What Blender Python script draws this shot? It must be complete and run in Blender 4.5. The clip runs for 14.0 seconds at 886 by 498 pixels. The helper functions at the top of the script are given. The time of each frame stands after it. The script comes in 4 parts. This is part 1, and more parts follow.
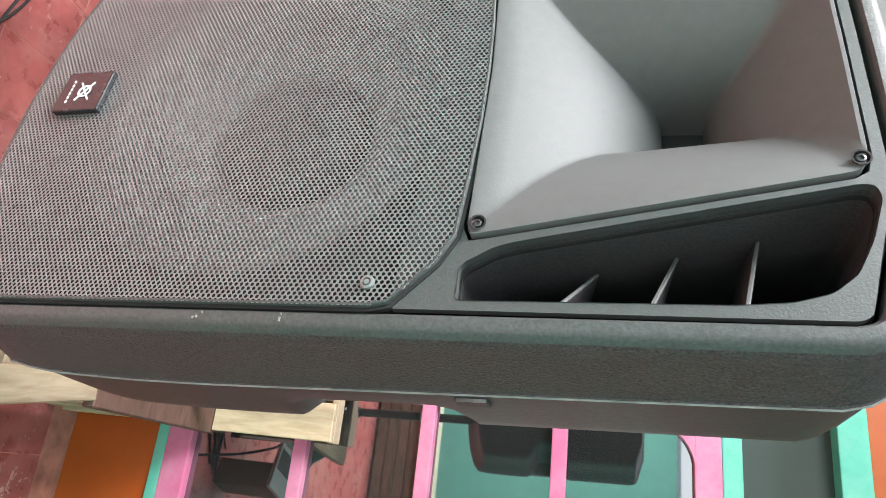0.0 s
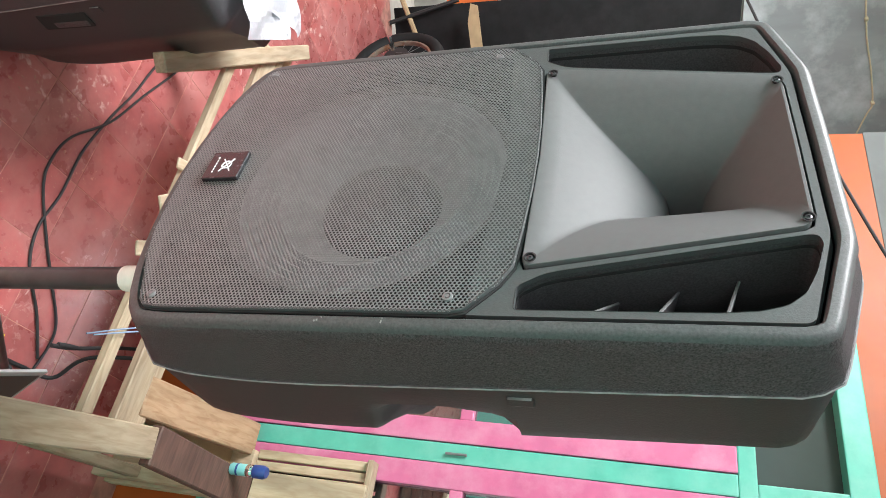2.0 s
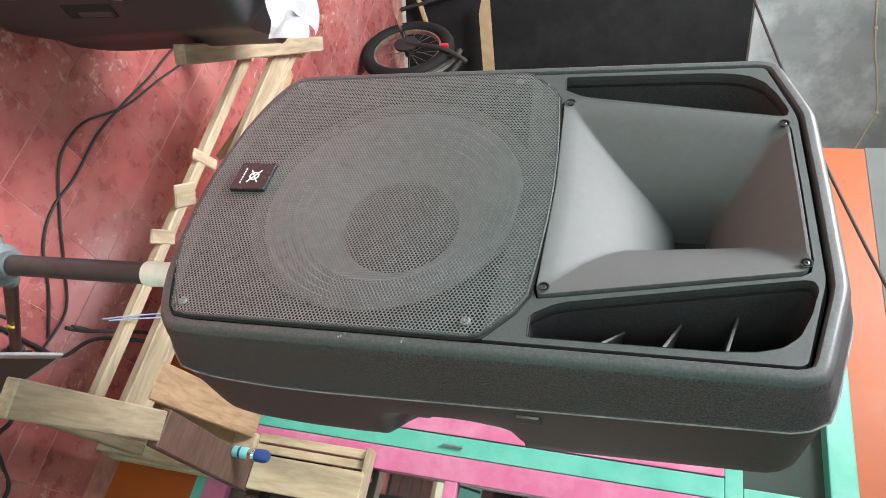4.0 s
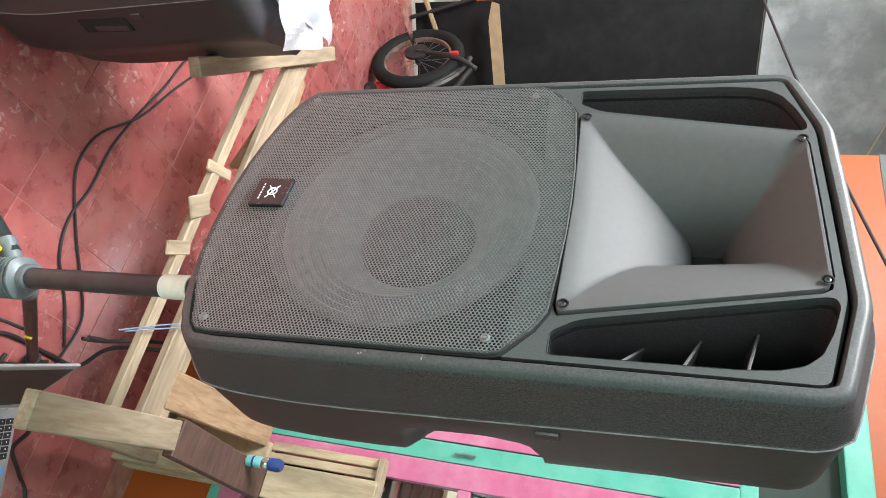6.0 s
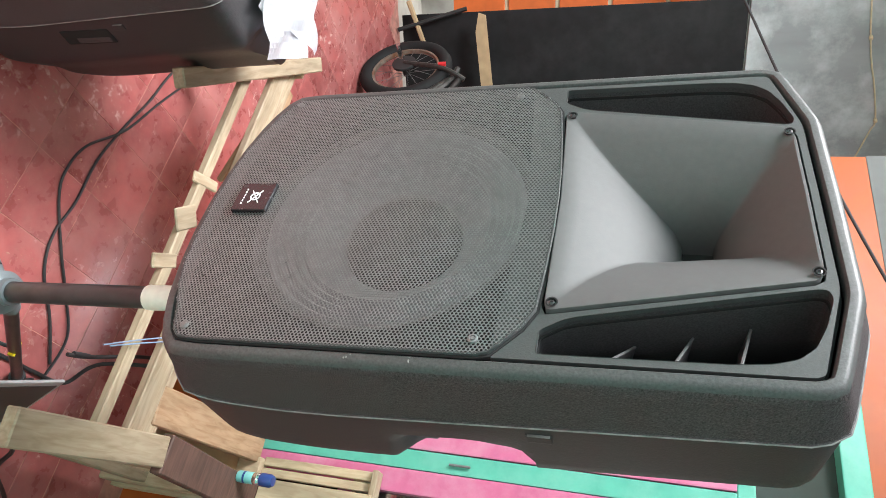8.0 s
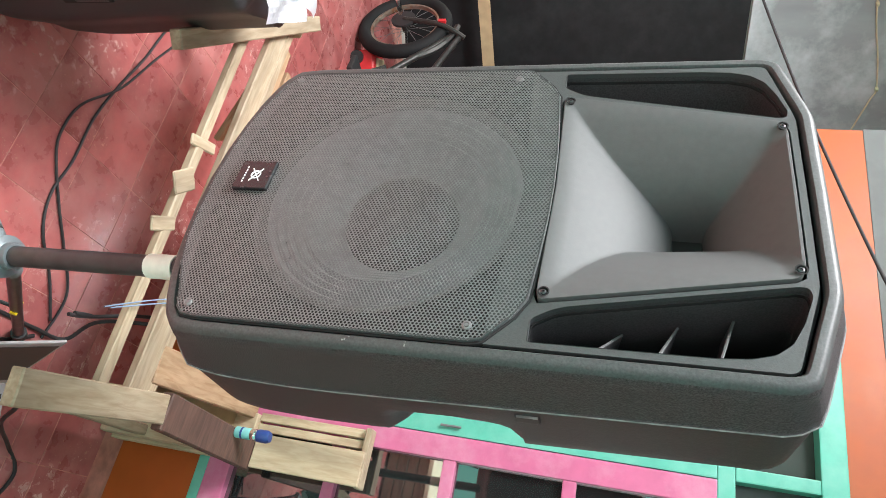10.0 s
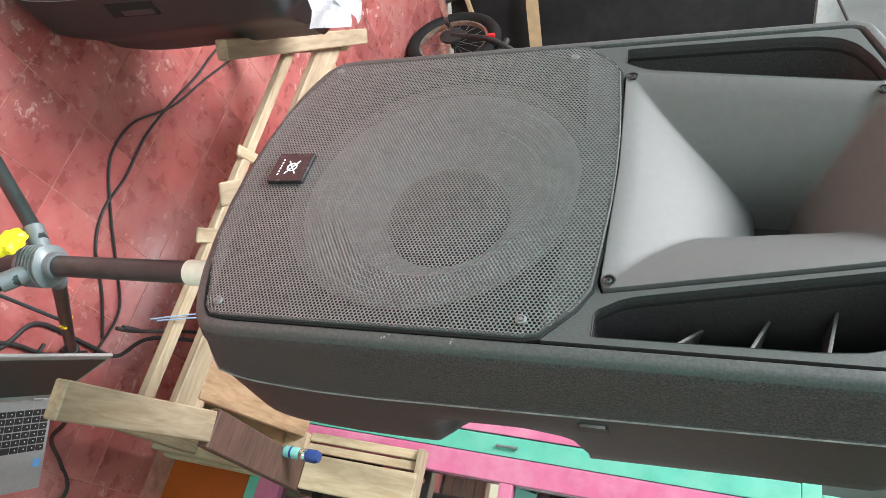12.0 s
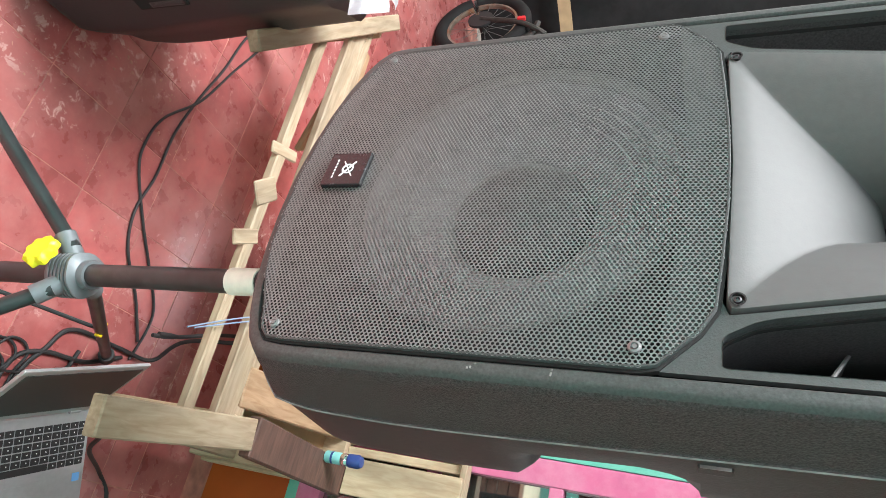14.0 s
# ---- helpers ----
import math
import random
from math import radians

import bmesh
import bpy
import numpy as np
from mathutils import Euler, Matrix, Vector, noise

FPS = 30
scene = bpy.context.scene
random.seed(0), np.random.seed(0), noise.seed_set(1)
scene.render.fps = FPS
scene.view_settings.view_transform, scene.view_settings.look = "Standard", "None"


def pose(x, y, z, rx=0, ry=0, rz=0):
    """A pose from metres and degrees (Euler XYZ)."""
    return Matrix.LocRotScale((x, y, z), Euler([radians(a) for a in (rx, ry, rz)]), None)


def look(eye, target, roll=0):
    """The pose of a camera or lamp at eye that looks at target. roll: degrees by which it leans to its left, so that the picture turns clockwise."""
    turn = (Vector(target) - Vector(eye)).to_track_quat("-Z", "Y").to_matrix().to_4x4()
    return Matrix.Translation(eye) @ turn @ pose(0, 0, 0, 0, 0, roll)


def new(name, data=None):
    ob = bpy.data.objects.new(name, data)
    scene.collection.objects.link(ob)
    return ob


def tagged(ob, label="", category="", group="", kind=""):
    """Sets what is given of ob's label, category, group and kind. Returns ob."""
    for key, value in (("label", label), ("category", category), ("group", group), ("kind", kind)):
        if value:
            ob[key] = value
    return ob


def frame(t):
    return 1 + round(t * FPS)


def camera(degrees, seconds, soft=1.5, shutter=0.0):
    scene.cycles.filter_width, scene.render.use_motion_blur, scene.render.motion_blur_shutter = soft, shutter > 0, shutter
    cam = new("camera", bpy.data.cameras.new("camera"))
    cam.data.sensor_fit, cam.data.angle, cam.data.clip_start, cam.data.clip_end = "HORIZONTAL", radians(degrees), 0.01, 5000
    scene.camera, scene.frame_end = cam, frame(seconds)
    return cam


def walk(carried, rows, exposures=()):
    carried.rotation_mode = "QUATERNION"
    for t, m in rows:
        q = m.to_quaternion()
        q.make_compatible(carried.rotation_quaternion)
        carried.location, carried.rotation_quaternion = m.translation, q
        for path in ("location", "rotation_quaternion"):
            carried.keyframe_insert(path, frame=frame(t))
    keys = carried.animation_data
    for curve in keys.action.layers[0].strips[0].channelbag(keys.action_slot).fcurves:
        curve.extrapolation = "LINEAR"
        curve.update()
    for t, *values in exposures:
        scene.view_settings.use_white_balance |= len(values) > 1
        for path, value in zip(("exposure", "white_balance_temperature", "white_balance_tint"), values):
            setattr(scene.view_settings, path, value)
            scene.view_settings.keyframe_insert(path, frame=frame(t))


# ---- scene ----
cam = camera(67.78, 14.0, soft=0.6)
PATH = [
    (0.0, 0.2673, -0.4658, 1.4567, -7.423, -76.459, 117.261),
    (0.2, 0.2896, -0.4731, 1.4687, -5.833, -75.094, 118.559),
    (0.5, 0.3218, -0.4856, 1.4722, -5.732, -74.670, 123.740),
    (0.7, 0.3489, -0.4958, 1.4706, -10.192, -74.929, 133.763),
    (1.0, 0.3803, -0.4937, 1.4707, -10.327, -73.984, 138.887),
    (1.2, 0.4008, -0.5078, 1.4623, -12.518, -73.392, 141.979),
    (1.5, 0.4179, -0.5232, 1.4664, -12.836, -73.244, 140.100),
    (2.0, 0.3993, -0.5810, 1.4602, -5.663, -74.440, 126.213),
    (2.5, 0.3957, -0.6227, 1.4556, -11.630, -74.915, 130.610),
    (3.0, 0.3882, -0.6323, 1.4502, -14.201, -73.902, 132.243),
    (3.2, 0.3845, -0.6343, 1.4480, -15.309, -74.005, 133.521),
    (5.3, 0.3886, -0.6418, 1.4470, -14.290, -74.109, 134.805),
    (5.5, 0.3865, -0.6467, 1.4395, -17.110, -74.179, 136.975),
    (6.0, 0.3789, -0.6476, 1.4377, -14.329, -73.503, 134.059),
    (6.5, 0.3694, -0.6488, 1.4354, -13.677, -74.028, 135.072),
    (7.0, 0.3733, -0.6359, 1.4374, -13.513, -74.167, 133.857),
    (7.5, 0.3821, -0.6289, 1.4435, -14.044, -74.830, 133.201),
    (8.0, 0.3825, -0.6293, 1.4414, -10.003, -74.367, 130.736),
    (8.2, 0.3813, -0.6320, 1.4365, -9.403, -74.469, 130.443),
    (10.3, 0.3613, -0.6774, 1.4449, -18.995, -74.588, 135.577),
    (10.5, 0.3605, -0.6861, 1.4457, -17.899, -74.970, 134.805),
    (10.7, 0.3594, -0.6857, 1.4419, -20.447, -74.455, 136.263),
    (11.0, 0.3671, -0.6545, 1.4474, -18.016, -74.466, 132.233),
    (11.2, 0.3686, -0.6308, 1.4414, -18.336, -74.247, 132.208),
    (11.5, 0.3636, -0.6016, 1.4410, -14.747, -73.049, 130.416),
    (12.0, 0.3613, -0.5847, 1.4305, -10.186, -70.195, 128.876),
    (12.2, 0.3672, -0.5759, 1.4241, -8.999, -67.856, 131.699),
    (12.5, 0.3661, -0.5739, 1.4134, -5.343, -68.027, 127.780),
    (12.7, 0.3692, -0.5801, 1.4022, -4.955, -67.871, 127.332),
    (13.0, 0.3456, -0.5859, 1.3819, -6.559, -65.202, 133.265),
    (13.2, 0.3221, -0.5918, 1.3518, -7.950, -62.969, 134.356),
    (13.5, 0.3157, -0.5695, 1.3387, -8.142, -65.857, 129.050),
    (13.7, 0.3222, -0.5533, 1.3476, -6.990, -67.613, 125.997),
    (14.0, 0.3182, -0.5440, 1.3517, -7.751, -68.497, 125.078),
]
walk(cam, [(t, pose(x, y, z, rx, ry, rz)) for t, x, y, z, rx, ry, rz in PATH],
     exposures=[(0.0, 0.38), (0.5, 0.34), (1.5, 0.16), (2.5, 0.02), (6.5, 0.04), (11.0, 0.08), (12.0, 0.12), (13.0, -0.04), (13.5, -0.15), (14.0, 0.12)])

# ---- light ----
# world, lamps, exposure
world = bpy.data.worlds.new("sky")
scene.world = world
world.use_nodes = True
sky = world.node_tree.nodes.new("ShaderNodeTexSky")
sky.sky_type, sky.sun_disc = "NISHITA", False
sky.sun_elevation, sky.sun_rotation = radians(55), radians(250)
bg = world.node_tree.nodes["Background"]
bg.inputs["Strength"].default_value = 0.12
world.node_tree.links.new(sky.outputs["Color"], bg.inputs["Color"])
sun = new("sun", bpy.data.lights.new("sun", "SUN"))
sun.data.energy, sun.data.angle, sun.data.color = 3.6, radians(8), (1.0, 0.95, 0.88)
sun.matrix_world = look((-3.2, 1.2, 9), (-4.0, 2.9, 0))

CEIL = 3.0
FX, FY = 0.645, 0.764          # direction of the slanting street front
F0 = Vector((-2.90, 1.96, 0))  # where its opening ends


def front(s, off=0.0, z=0.0):
    """A point on the street front, s metres along it and off metres outside it."""
    return Vector((F0.x + FX * s - FY * off, F0.y + FY * s + FX * off, z))


def area_lamp(name, eye, target, width, height, watts, colour=(1, 1, 1)):
    lamp = new(name, bpy.data.lights.new(name, "AREA"))
    lamp.data.shape, lamp.data.size, lamp.data.size_y = "RECTANGLE", width, height
    lamp.data.energy, lamp.data.color = watts, colour
    lamp.matrix_world = look(eye, target)
    return lamp


# daylight by the street opening; the other four are added, unseen fill lamps
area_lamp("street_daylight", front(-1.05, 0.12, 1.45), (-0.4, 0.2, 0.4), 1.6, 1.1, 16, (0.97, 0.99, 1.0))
area_lamp("roof_fill", (0.5, -1.55, CEIL + 0.05), (0.5, -1.5, 0), 2.3, 1.6, 19, (0.97, 0.98, 0.98))
area_lamp("roof_fill_street", (-1.5, -0.75, CEIL + 0.05), (-1.45, -0.7, 0), 1.4, 1.4, 285, (0.97, 0.98, 1.0))
area_lamp("high_fill", (-0.3, -3.03, 2.5), (-0.1, 0, 1.1), 3.6, 0.72, 12, (0.97, 0.98, 0.98))
area_lamp("rear_fill", (1.50, -3.05, 1.03), (1.2, 0, 0.9), 0.88, 1.96, 27, (0.98, 0.99, 0.98))


# ---- materials ----
def material(name, colour, rough=0.6, metal=0.0, vary=0.12, scale=40.0, bump=0.0, bump_scale=None, second=None, second_scale=3.0,
             second_range=(0.45, 0.65), spec=0.5, coat=0.0, random_shift=0.0, stretch=(1, 1, 1), rough_vary=0.1, dist=0.001):
    m = bpy.data.materials.new(name)
    m.use_nodes = True
    nt = m.node_tree
    n, l = nt.nodes, nt.links
    b = n["Principled BSDF"]
    b.inputs["Roughness"].default_value, b.inputs["Metallic"].default_value = rough, metal
    b.inputs["Specular IOR Level"].default_value, b.inputs["Coat Weight"].default_value = spec, coat
    tc, mp = n.new("ShaderNodeTexCoord"), n.new("ShaderNodeMapping")
    mp.inputs["Scale"].default_value = stretch
    l.new(tc.outputs["Object"], mp.inputs["Vector"])
    fine = n.new("ShaderNodeTexNoise")
    fine.inputs["Scale"].default_value, fine.inputs["Detail"].default_value = scale, 6
    l.new(mp.outputs["Vector"], fine.inputs["Vector"])
    ramp = n.new("ShaderNodeMapRange")
    ramp.inputs["From Min"].default_value, ramp.inputs["From Max"].default_value = 0.3, 0.7
    ramp.inputs["To Min"].default_value, ramp.inputs["To Max"].default_value = 1 - vary, 1 + vary
    l.new(fine.outputs["Fac"], ramp.inputs["Value"])
    hsv = n.new("ShaderNodeHueSaturation")
    hsv.inputs["Color"].default_value = (*colour, 1)
    last = ramp.outputs["Result"]
    if random_shift:
        info, rr, mul = n.new("ShaderNodeObjectInfo"), n.new("ShaderNodeMapRange"), n.new("ShaderNodeMath")
        rr.inputs["To Min"].default_value, rr.inputs["To Max"].default_value = 1 - random_shift, 1 + random_shift
        mul.operation = "MULTIPLY"
        l.new(info.outputs["Random"], rr.inputs["Value"])
        l.new(rr.outputs["Result"], mul.inputs[0])
        l.new(last, mul.inputs[1])
        last = mul.outputs["Value"]
    l.new(last, hsv.inputs["Value"])
    out = hsv.outputs["Color"]
    if second:
        big, mask, mix = n.new("ShaderNodeTexNoise"), n.new("ShaderNodeMapRange"), n.new("ShaderNodeMix")
        big.inputs["Scale"].default_value, big.inputs["Detail"].default_value, big.inputs["Roughness"].default_value = second_scale, 8, 0.65
        geo = n.new("ShaderNodeNewGeometry")
        l.new(geo.outputs["Position"], big.inputs["Vector"])
        mask.inputs["From Min"].default_value, mask.inputs["From Max"].default_value = second_range
        mix.data_type = "RGBA"
        l.new(big.outputs["Fac"], mask.inputs["Value"])
        l.new(mask.outputs["Result"], mix.inputs["Factor"])
        l.new(out, mix.inputs["A"])
        mix.inputs["B"].default_value = (*second, 1)
        out = mix.outputs["Result"]
    l.new(out, b.inputs["Base Color"])
    rv = n.new("ShaderNodeMapRange")
    rv.inputs["To Min"].default_value, rv.inputs["To Max"].default_value = max(rough - rough_vary, 0.02), min(rough + rough_vary, 1)
    l.new(fine.outputs["Fac"], rv.inputs["Value"])
    l.new(rv.outputs["Result"], b.inputs["Roughness"])
    if bump:
        bn, bt = n.new("ShaderNodeBump"), n.new("ShaderNodeTexNoise")
        bt.inputs["Scale"].default_value, bt.inputs["Detail"].default_value = bump_scale or scale, 3
        l.new(mp.outputs["Vector"], bt.inputs["Vector"])
        l.new(bt.outputs["Fac"], bn.inputs["Height"])
        bn.inputs["Strength"].default_value, bn.inputs["Distance"].default_value = bump, dist
        l.new(bn.outputs["Normal"], b.inputs["Normal"])
    return m


def wood(name, light, dark, rough=0.65, along=0):
    """Sawn wood with its grain along one axis (0 x, 1 y, 2 z)."""
    m = bpy.data.materials.new(name)
    m.use_nodes = True
    n, l = m.node_tree.nodes, m.node_tree.links
    b = n["Principled BSDF"]
    tc, mp, info, add = n.new("ShaderNodeTexCoord"), n.new("ShaderNodeMapping"), n.new("ShaderNodeObjectInfo"), n.new("ShaderNodeVectorMath")
    mp.inputs["Scale"].default_value = [1.6 if i == along else 10 for i in range(3)]
    add.operation = "ADD"
    l.new(tc.outputs["Object"], add.inputs[0])
    l.new(info.outputs["Random"], add.inputs[1])
    l.new(add.outputs["Vector"], mp.inputs["Vector"])
    g, big = n.new("ShaderNodeTexNoise"), n.new("ShaderNodeTexNoise")
    g.inputs["Scale"].default_value, g.inputs["Detail"].default_value, g.inputs["Distortion"].default_value = 9, 8, 0.6
    big.inputs["Scale"].default_value, big.inputs["Detail"].default_value = 1.6, 5
    l.new(mp.outputs["Vector"], g.inputs["Vector"])
    l.new(mp.outputs["Vector"], big.inputs["Vector"])
    ramp, mix = n.new("ShaderNodeValToRGB"), n.new("ShaderNodeMix")
    ramp.color_ramp.elements[0].position, ramp.color_ramp.elements[1].position = 0.32, 0.62
    ramp.color_ramp.elements[0].color, ramp.color_ramp.elements[1].color = (*dark, 1), (*light, 1)
    l.new(g.outputs["Fac"], ramp.inputs["Fac"])
    mix.data_type, mix.blend_type = "RGBA", "MULTIPLY"
    r2 = n.new("ShaderNodeMapRange")
    r2.inputs["From Min"].default_value, r2.inputs["From Max"].default_value = 0.3, 0.6
    r2.inputs["To Min"].default_value, r2.inputs["To Max"].default_value = 0.62, 1.0
    l.new(big.outputs["Fac"], r2.inputs["Value"])
    mix.inputs["Factor"].default_value = 1
    l.new(ramp.outputs["Color"], mix.inputs["A"])
    l.new(r2.outputs["Result"], mix.inputs["B"])
    l.new(mix.outputs["Result"], b.inputs["Base Color"])
    b.inputs["Roughness"].default_value = rough
    bn = n.new("ShaderNodeBump")
    bn.inputs["Strength"].default_value, bn.inputs["Distance"].default_value = 0.35, 0.002
    l.new(g.outputs["Fac"], bn.inputs["Height"])
    l.new(bn.outputs["Normal"], b.inputs["Normal"])
    return m


# the strong fine variation puts the grain's glints into the colour
M_PLASTIC = material("textured_black_plastic", (0.056, 0.049, 0.052), 0.42, vary=0.7, scale=520, bump=1.0, bump_scale=620, spec=0.32, dist=0.0011,
                     second=(0.066, 0.058, 0.061), second_scale=7, second_range=(0.52, 0.75))
M_BAFFLE = material("fine_black_plastic", (0.055, 0.060, 0.060), 0.48, spec=0.5, vary=0.12, scale=300, bump=0.45, bump_scale=620, dist=0.0006, rough_vary=0.06)
M_RIMFACE = material("pebbled_black_rim", (0.056, 0.060, 0.060), 0.48, vary=0.3, scale=420, bump=0.35, bump_scale=640, dist=0.0006)
M_HORN = material("satin_grey_plastic", (0.086, 0.088, 0.088), 0.60, vary=0.06, scale=120, bump=0.22, bump_scale=600, dist=0.0004, spec=0.40, rough_vary=0.05)
M_BACKSHELL = material("matt_black_plastic", (0.032, 0.031, 0.033), 0.5, vary=0.2, scale=160, bump=0.4, bump_scale=500, dist=0.0008)
M_PORT = material("grained_black_port_plastic", (0.048, 0.047, 0.049), 0.5, vary=0.5, scale=500, bump=0.35, bump_scale=520, dist=0.0006)
M_GRILLE = material("black_coated_steel", (0.215, 0.225, 0.225), 0.32, metal=0.35, vary=0.12, scale=90)
M_CONE = material("grey_paper_cone", (0.172, 0.172, 0.177), 0.5, vary=0.1, scale=120)
M_CAP = material("dark_dust_cap", (0.028, 0.028, 0.029), 0.5, vary=0.1, scale=80)
# black that paints the shade in gaps, recesses, throat and behind the grille
M_DARK = material("shade_black", (0.012, 0.012, 0.012), 0.9, vary=0.1)
M_RUBBER = material("black_rubber", (0.018, 0.018, 0.019), 0.6, vary=0.2, scale=60, bump=0.15)
M_TYRE = material("black_tyre_rubber", (0.010, 0.010, 0.0105), 0.75, vary=0.3, scale=80, bump=0.3, spec=0.3)
M_SURROUND = material("black_cloth_surround", (0.085, 0.085, 0.085), 0.8, vary=0.1, scale=120)
M_BOLT = material("black_bolt_steel", (0.10, 0.10, 0.105), 0.35, metal=0.8, vary=0.15)
M_STEEL = material("zinc_screw_steel", (0.22, 0.225, 0.225), 0.42, metal=0.5, vary=0.1)
M_BADGE = material("badge_black_gloss", (0.02, 0.02, 0.022), 0.25, vary=0.1)
M_BEAD = material("highlight_grey_seam", (0.20, 0.20, 0.20), 0.38, vary=0.4, scale=60)
M_SCUFF = material("pale_scuff", (0.20, 0.20, 0.195), 0.7, vary=0.3, scale=200)
M_WHITE = material("white_print", (0.8, 0.8, 0.8), 0.5, vary=0.05)
M_TUBE = material("dark_green_black_tube", (0.028, 0.035, 0.035), 0.33, vary=0.2, scale=30, metal=0.15)
M_POLE = material("worn_black_tube", (0.034, 0.036, 0.037), 0.42, vary=0.35, scale=25, second=(0.075, 0.072, 0.068), second_scale=9, second_range=(0.52, 0.75))
M_CAST = material("silver_grey_nylon_hub", (0.15, 0.175, 0.185), 0.42, vary=0.1, scale=50, metal=0.2)
M_YELLOW = material("yellow_plastic", (0.86, 0.78, 0.02), 0.4, vary=0.08)
M_COLLAR = material("cream_tape_collar", (0.84, 0.82, 0.74), 0.5, vary=0.08, scale=60)
M_PINE = wood("pale_pine", (0.44, 0.355, 0.245), (0.325, 0.245, 0.155), along=0)
M_PINE_Z = wood("pale_pine_tall", (0.56, 0.45, 0.30), (0.45, 0.335, 0.21), along=2)
M_CHEST = wood("brown_chest_wood", (0.27, 0.20, 0.15), (0.12, 0.085, 0.06), along=0)
M_APRON = wood("warm_brown_board", (0.42, 0.28, 0.165), (0.30, 0.18, 0.095), along=0)
M_OLDWOOD = wood("dark_old_wood", (0.125, 0.066, 0.048), (0.075, 0.040, 0.031), along=1)
M_TILE = material("red_cement_tile", (0.345, 0.094, 0.089), 0.30, vary=0.22, scale=16, bump=0.12, bump_scale=30, random_shift=0.18, rough_vary=0.16,
                  second=(0.47, 0.20, 0.185), second_scale=4.0, second_range=(0.45, 0.72), dist=0.002)


def chipped(m, colour, patch_scale, patch_range, chip_scale, chip_range):
    """Lays small crisp chips of bare cement over a material, gathered in patches."""
    n, l = m.node_tree.nodes, m.node_tree.links
    b = n["Principled BSDF"]
    geo, mul, mix = n.new("ShaderNodeNewGeometry"), n.new("ShaderNodeMath"), n.new("ShaderNodeMix")
    mul.operation, mix.data_type = "MULTIPLY", "RGBA"
    for k, (size, span) in enumerate(((patch_scale, patch_range), (chip_scale, chip_range))):
        t, r = n.new("ShaderNodeTexNoise"), n.new("ShaderNodeMapRange")
        t.inputs["Scale"].default_value, t.inputs["Detail"].default_value, t.inputs["Roughness"].default_value = size, 9, 0.68
        t.inputs["Distortion"].default_value = 0.5
        r.inputs["From Min"].default_value, r.inputs["From Max"].default_value = span
        l.new(geo.outputs["Position"], t.inputs["Vector"])
        l.new(t.outputs["Fac"], r.inputs["Value"])
        l.new(r.outputs["Result"], mul.inputs[k])
    old = b.inputs["Base Color"].links[0].from_socket
    l.new(mul.outputs["Value"], mix.inputs["Factor"])
    l.new(old, mix.inputs["A"])
    mix.inputs["B"].default_value = (*colour, 1)
    l.new(mix.outputs["Result"], b.inputs["Base Color"])


chipped(M_TILE, (0.62, 0.40, 0.36), 3.2, (0.52, 0.60), 30.0, (0.56, 0.60))
M_GROUT = material("pale_pink_grout", (0.44, 0.20, 0.16), 0.85, vary=0.4, scale=18)
M_FLAKE = material("pale_cement_flake", (0.46, 0.24, 0.19), 0.85, vary=0.3, scale=60)
M_ORANGE = material("orange_wall_paint", (0.37, 0.070, 0.006), 0.5, vary=0.08, scale=12, second=(0.41, 0.092, 0.010), second_scale=5, second_range=(0.5, 0.8), bump=0.15, bump_scale=40)
M_GREYWALL = material("blue_grey_wall_paint", (0.29, 0.325, 0.33), 0.7, vary=0.12, scale=9, second=(0.50, 0.56, 0.57), second_scale=2.6, second_range=(0.46, 0.64), bump=0.25, bump_scale=25, stretch=(1, 1, 0.3))
M_PALEWALL = material("dim_grey_wall_paint", (0.12, 0.13, 0.126), 0.7, vary=0.08, scale=8, second=(0.095, 0.10, 0.096), second_scale=3, bump=0.2, bump_scale=25)
M_TEALWALL = material("teal_wall_paint", (0.21, 0.64, 0.535), 0.6, vary=0.08, scale=10, second=(0.22, 0.70, 0.58), second_scale=2)
M_CEIL = material("white_ceiling_paint", (0.72, 0.72, 0.70), 0.8, vary=0.05, scale=6)
M_TEAL = material("mint_green_gloss_paint", (0.088, 0.40, 0.30), 0.38, vary=0.1, scale=22, bump=0.12, bump_scale=50, second=(0.14, 0.45, 0.35), second_scale=8)
M_PINK = material("pink_gloss_paint", (0.52, 0.13, 0.25), 0.36, vary=0.08, scale=22, bump=0.12, bump_scale=50, second=(0.57, 0.22, 0.33), second_scale=7)
M_BLACKDOOR = material("black_sheet_door", (0.009, 0.009, 0.010), 0.6, vary=0.4, scale=14, second=(0.022, 0.022, 0.023), second_scale=4.5, second_range=(0.46, 0.78), bump=0.15, bump_scale=30, spec=0.25)
M_PAPER = material("white_paper", (0.66, 0.675, 0.71), 0.6, vary=0.03)
M_LAPTOP = material("silver_laptop_plastic", (0.42, 0.43, 0.44), 0.4, metal=0.4, vary=0.06, scale=80)
M_SCREEN = material("dark_laptop_screen", (0.035, 0.038, 0.038), 0.45, vary=0.2, scale=6)
M_KEY = material("black_laptop_key", (0.02, 0.02, 0.021), 0.5, vary=0.1)
M_LABEL = material("blue_sticker", (0.15, 0.42, 0.85), 0.4, vary=0.05)
M_CREAM = material("cream_house_paint", (0.75, 0.70, 0.52), 0.7, vary=0.1, scale=12)
M_HOUSEORANGE = material("orange_house_paint", (0.72, 0.15, 0.03), 0.6, vary=0.1, scale=12)
M_CONCRETE = material("grey_street_concrete", (0.36, 0.35, 0.32), 0.85, vary=0.2, scale=8, bump=0.3, bump_scale=20)
M_MIRRORGLASS = material("dark_reflecting_glass", (0.015, 0.018, 0.018), 0.02, vary=0.1, scale=3, rough_vary=0.01)
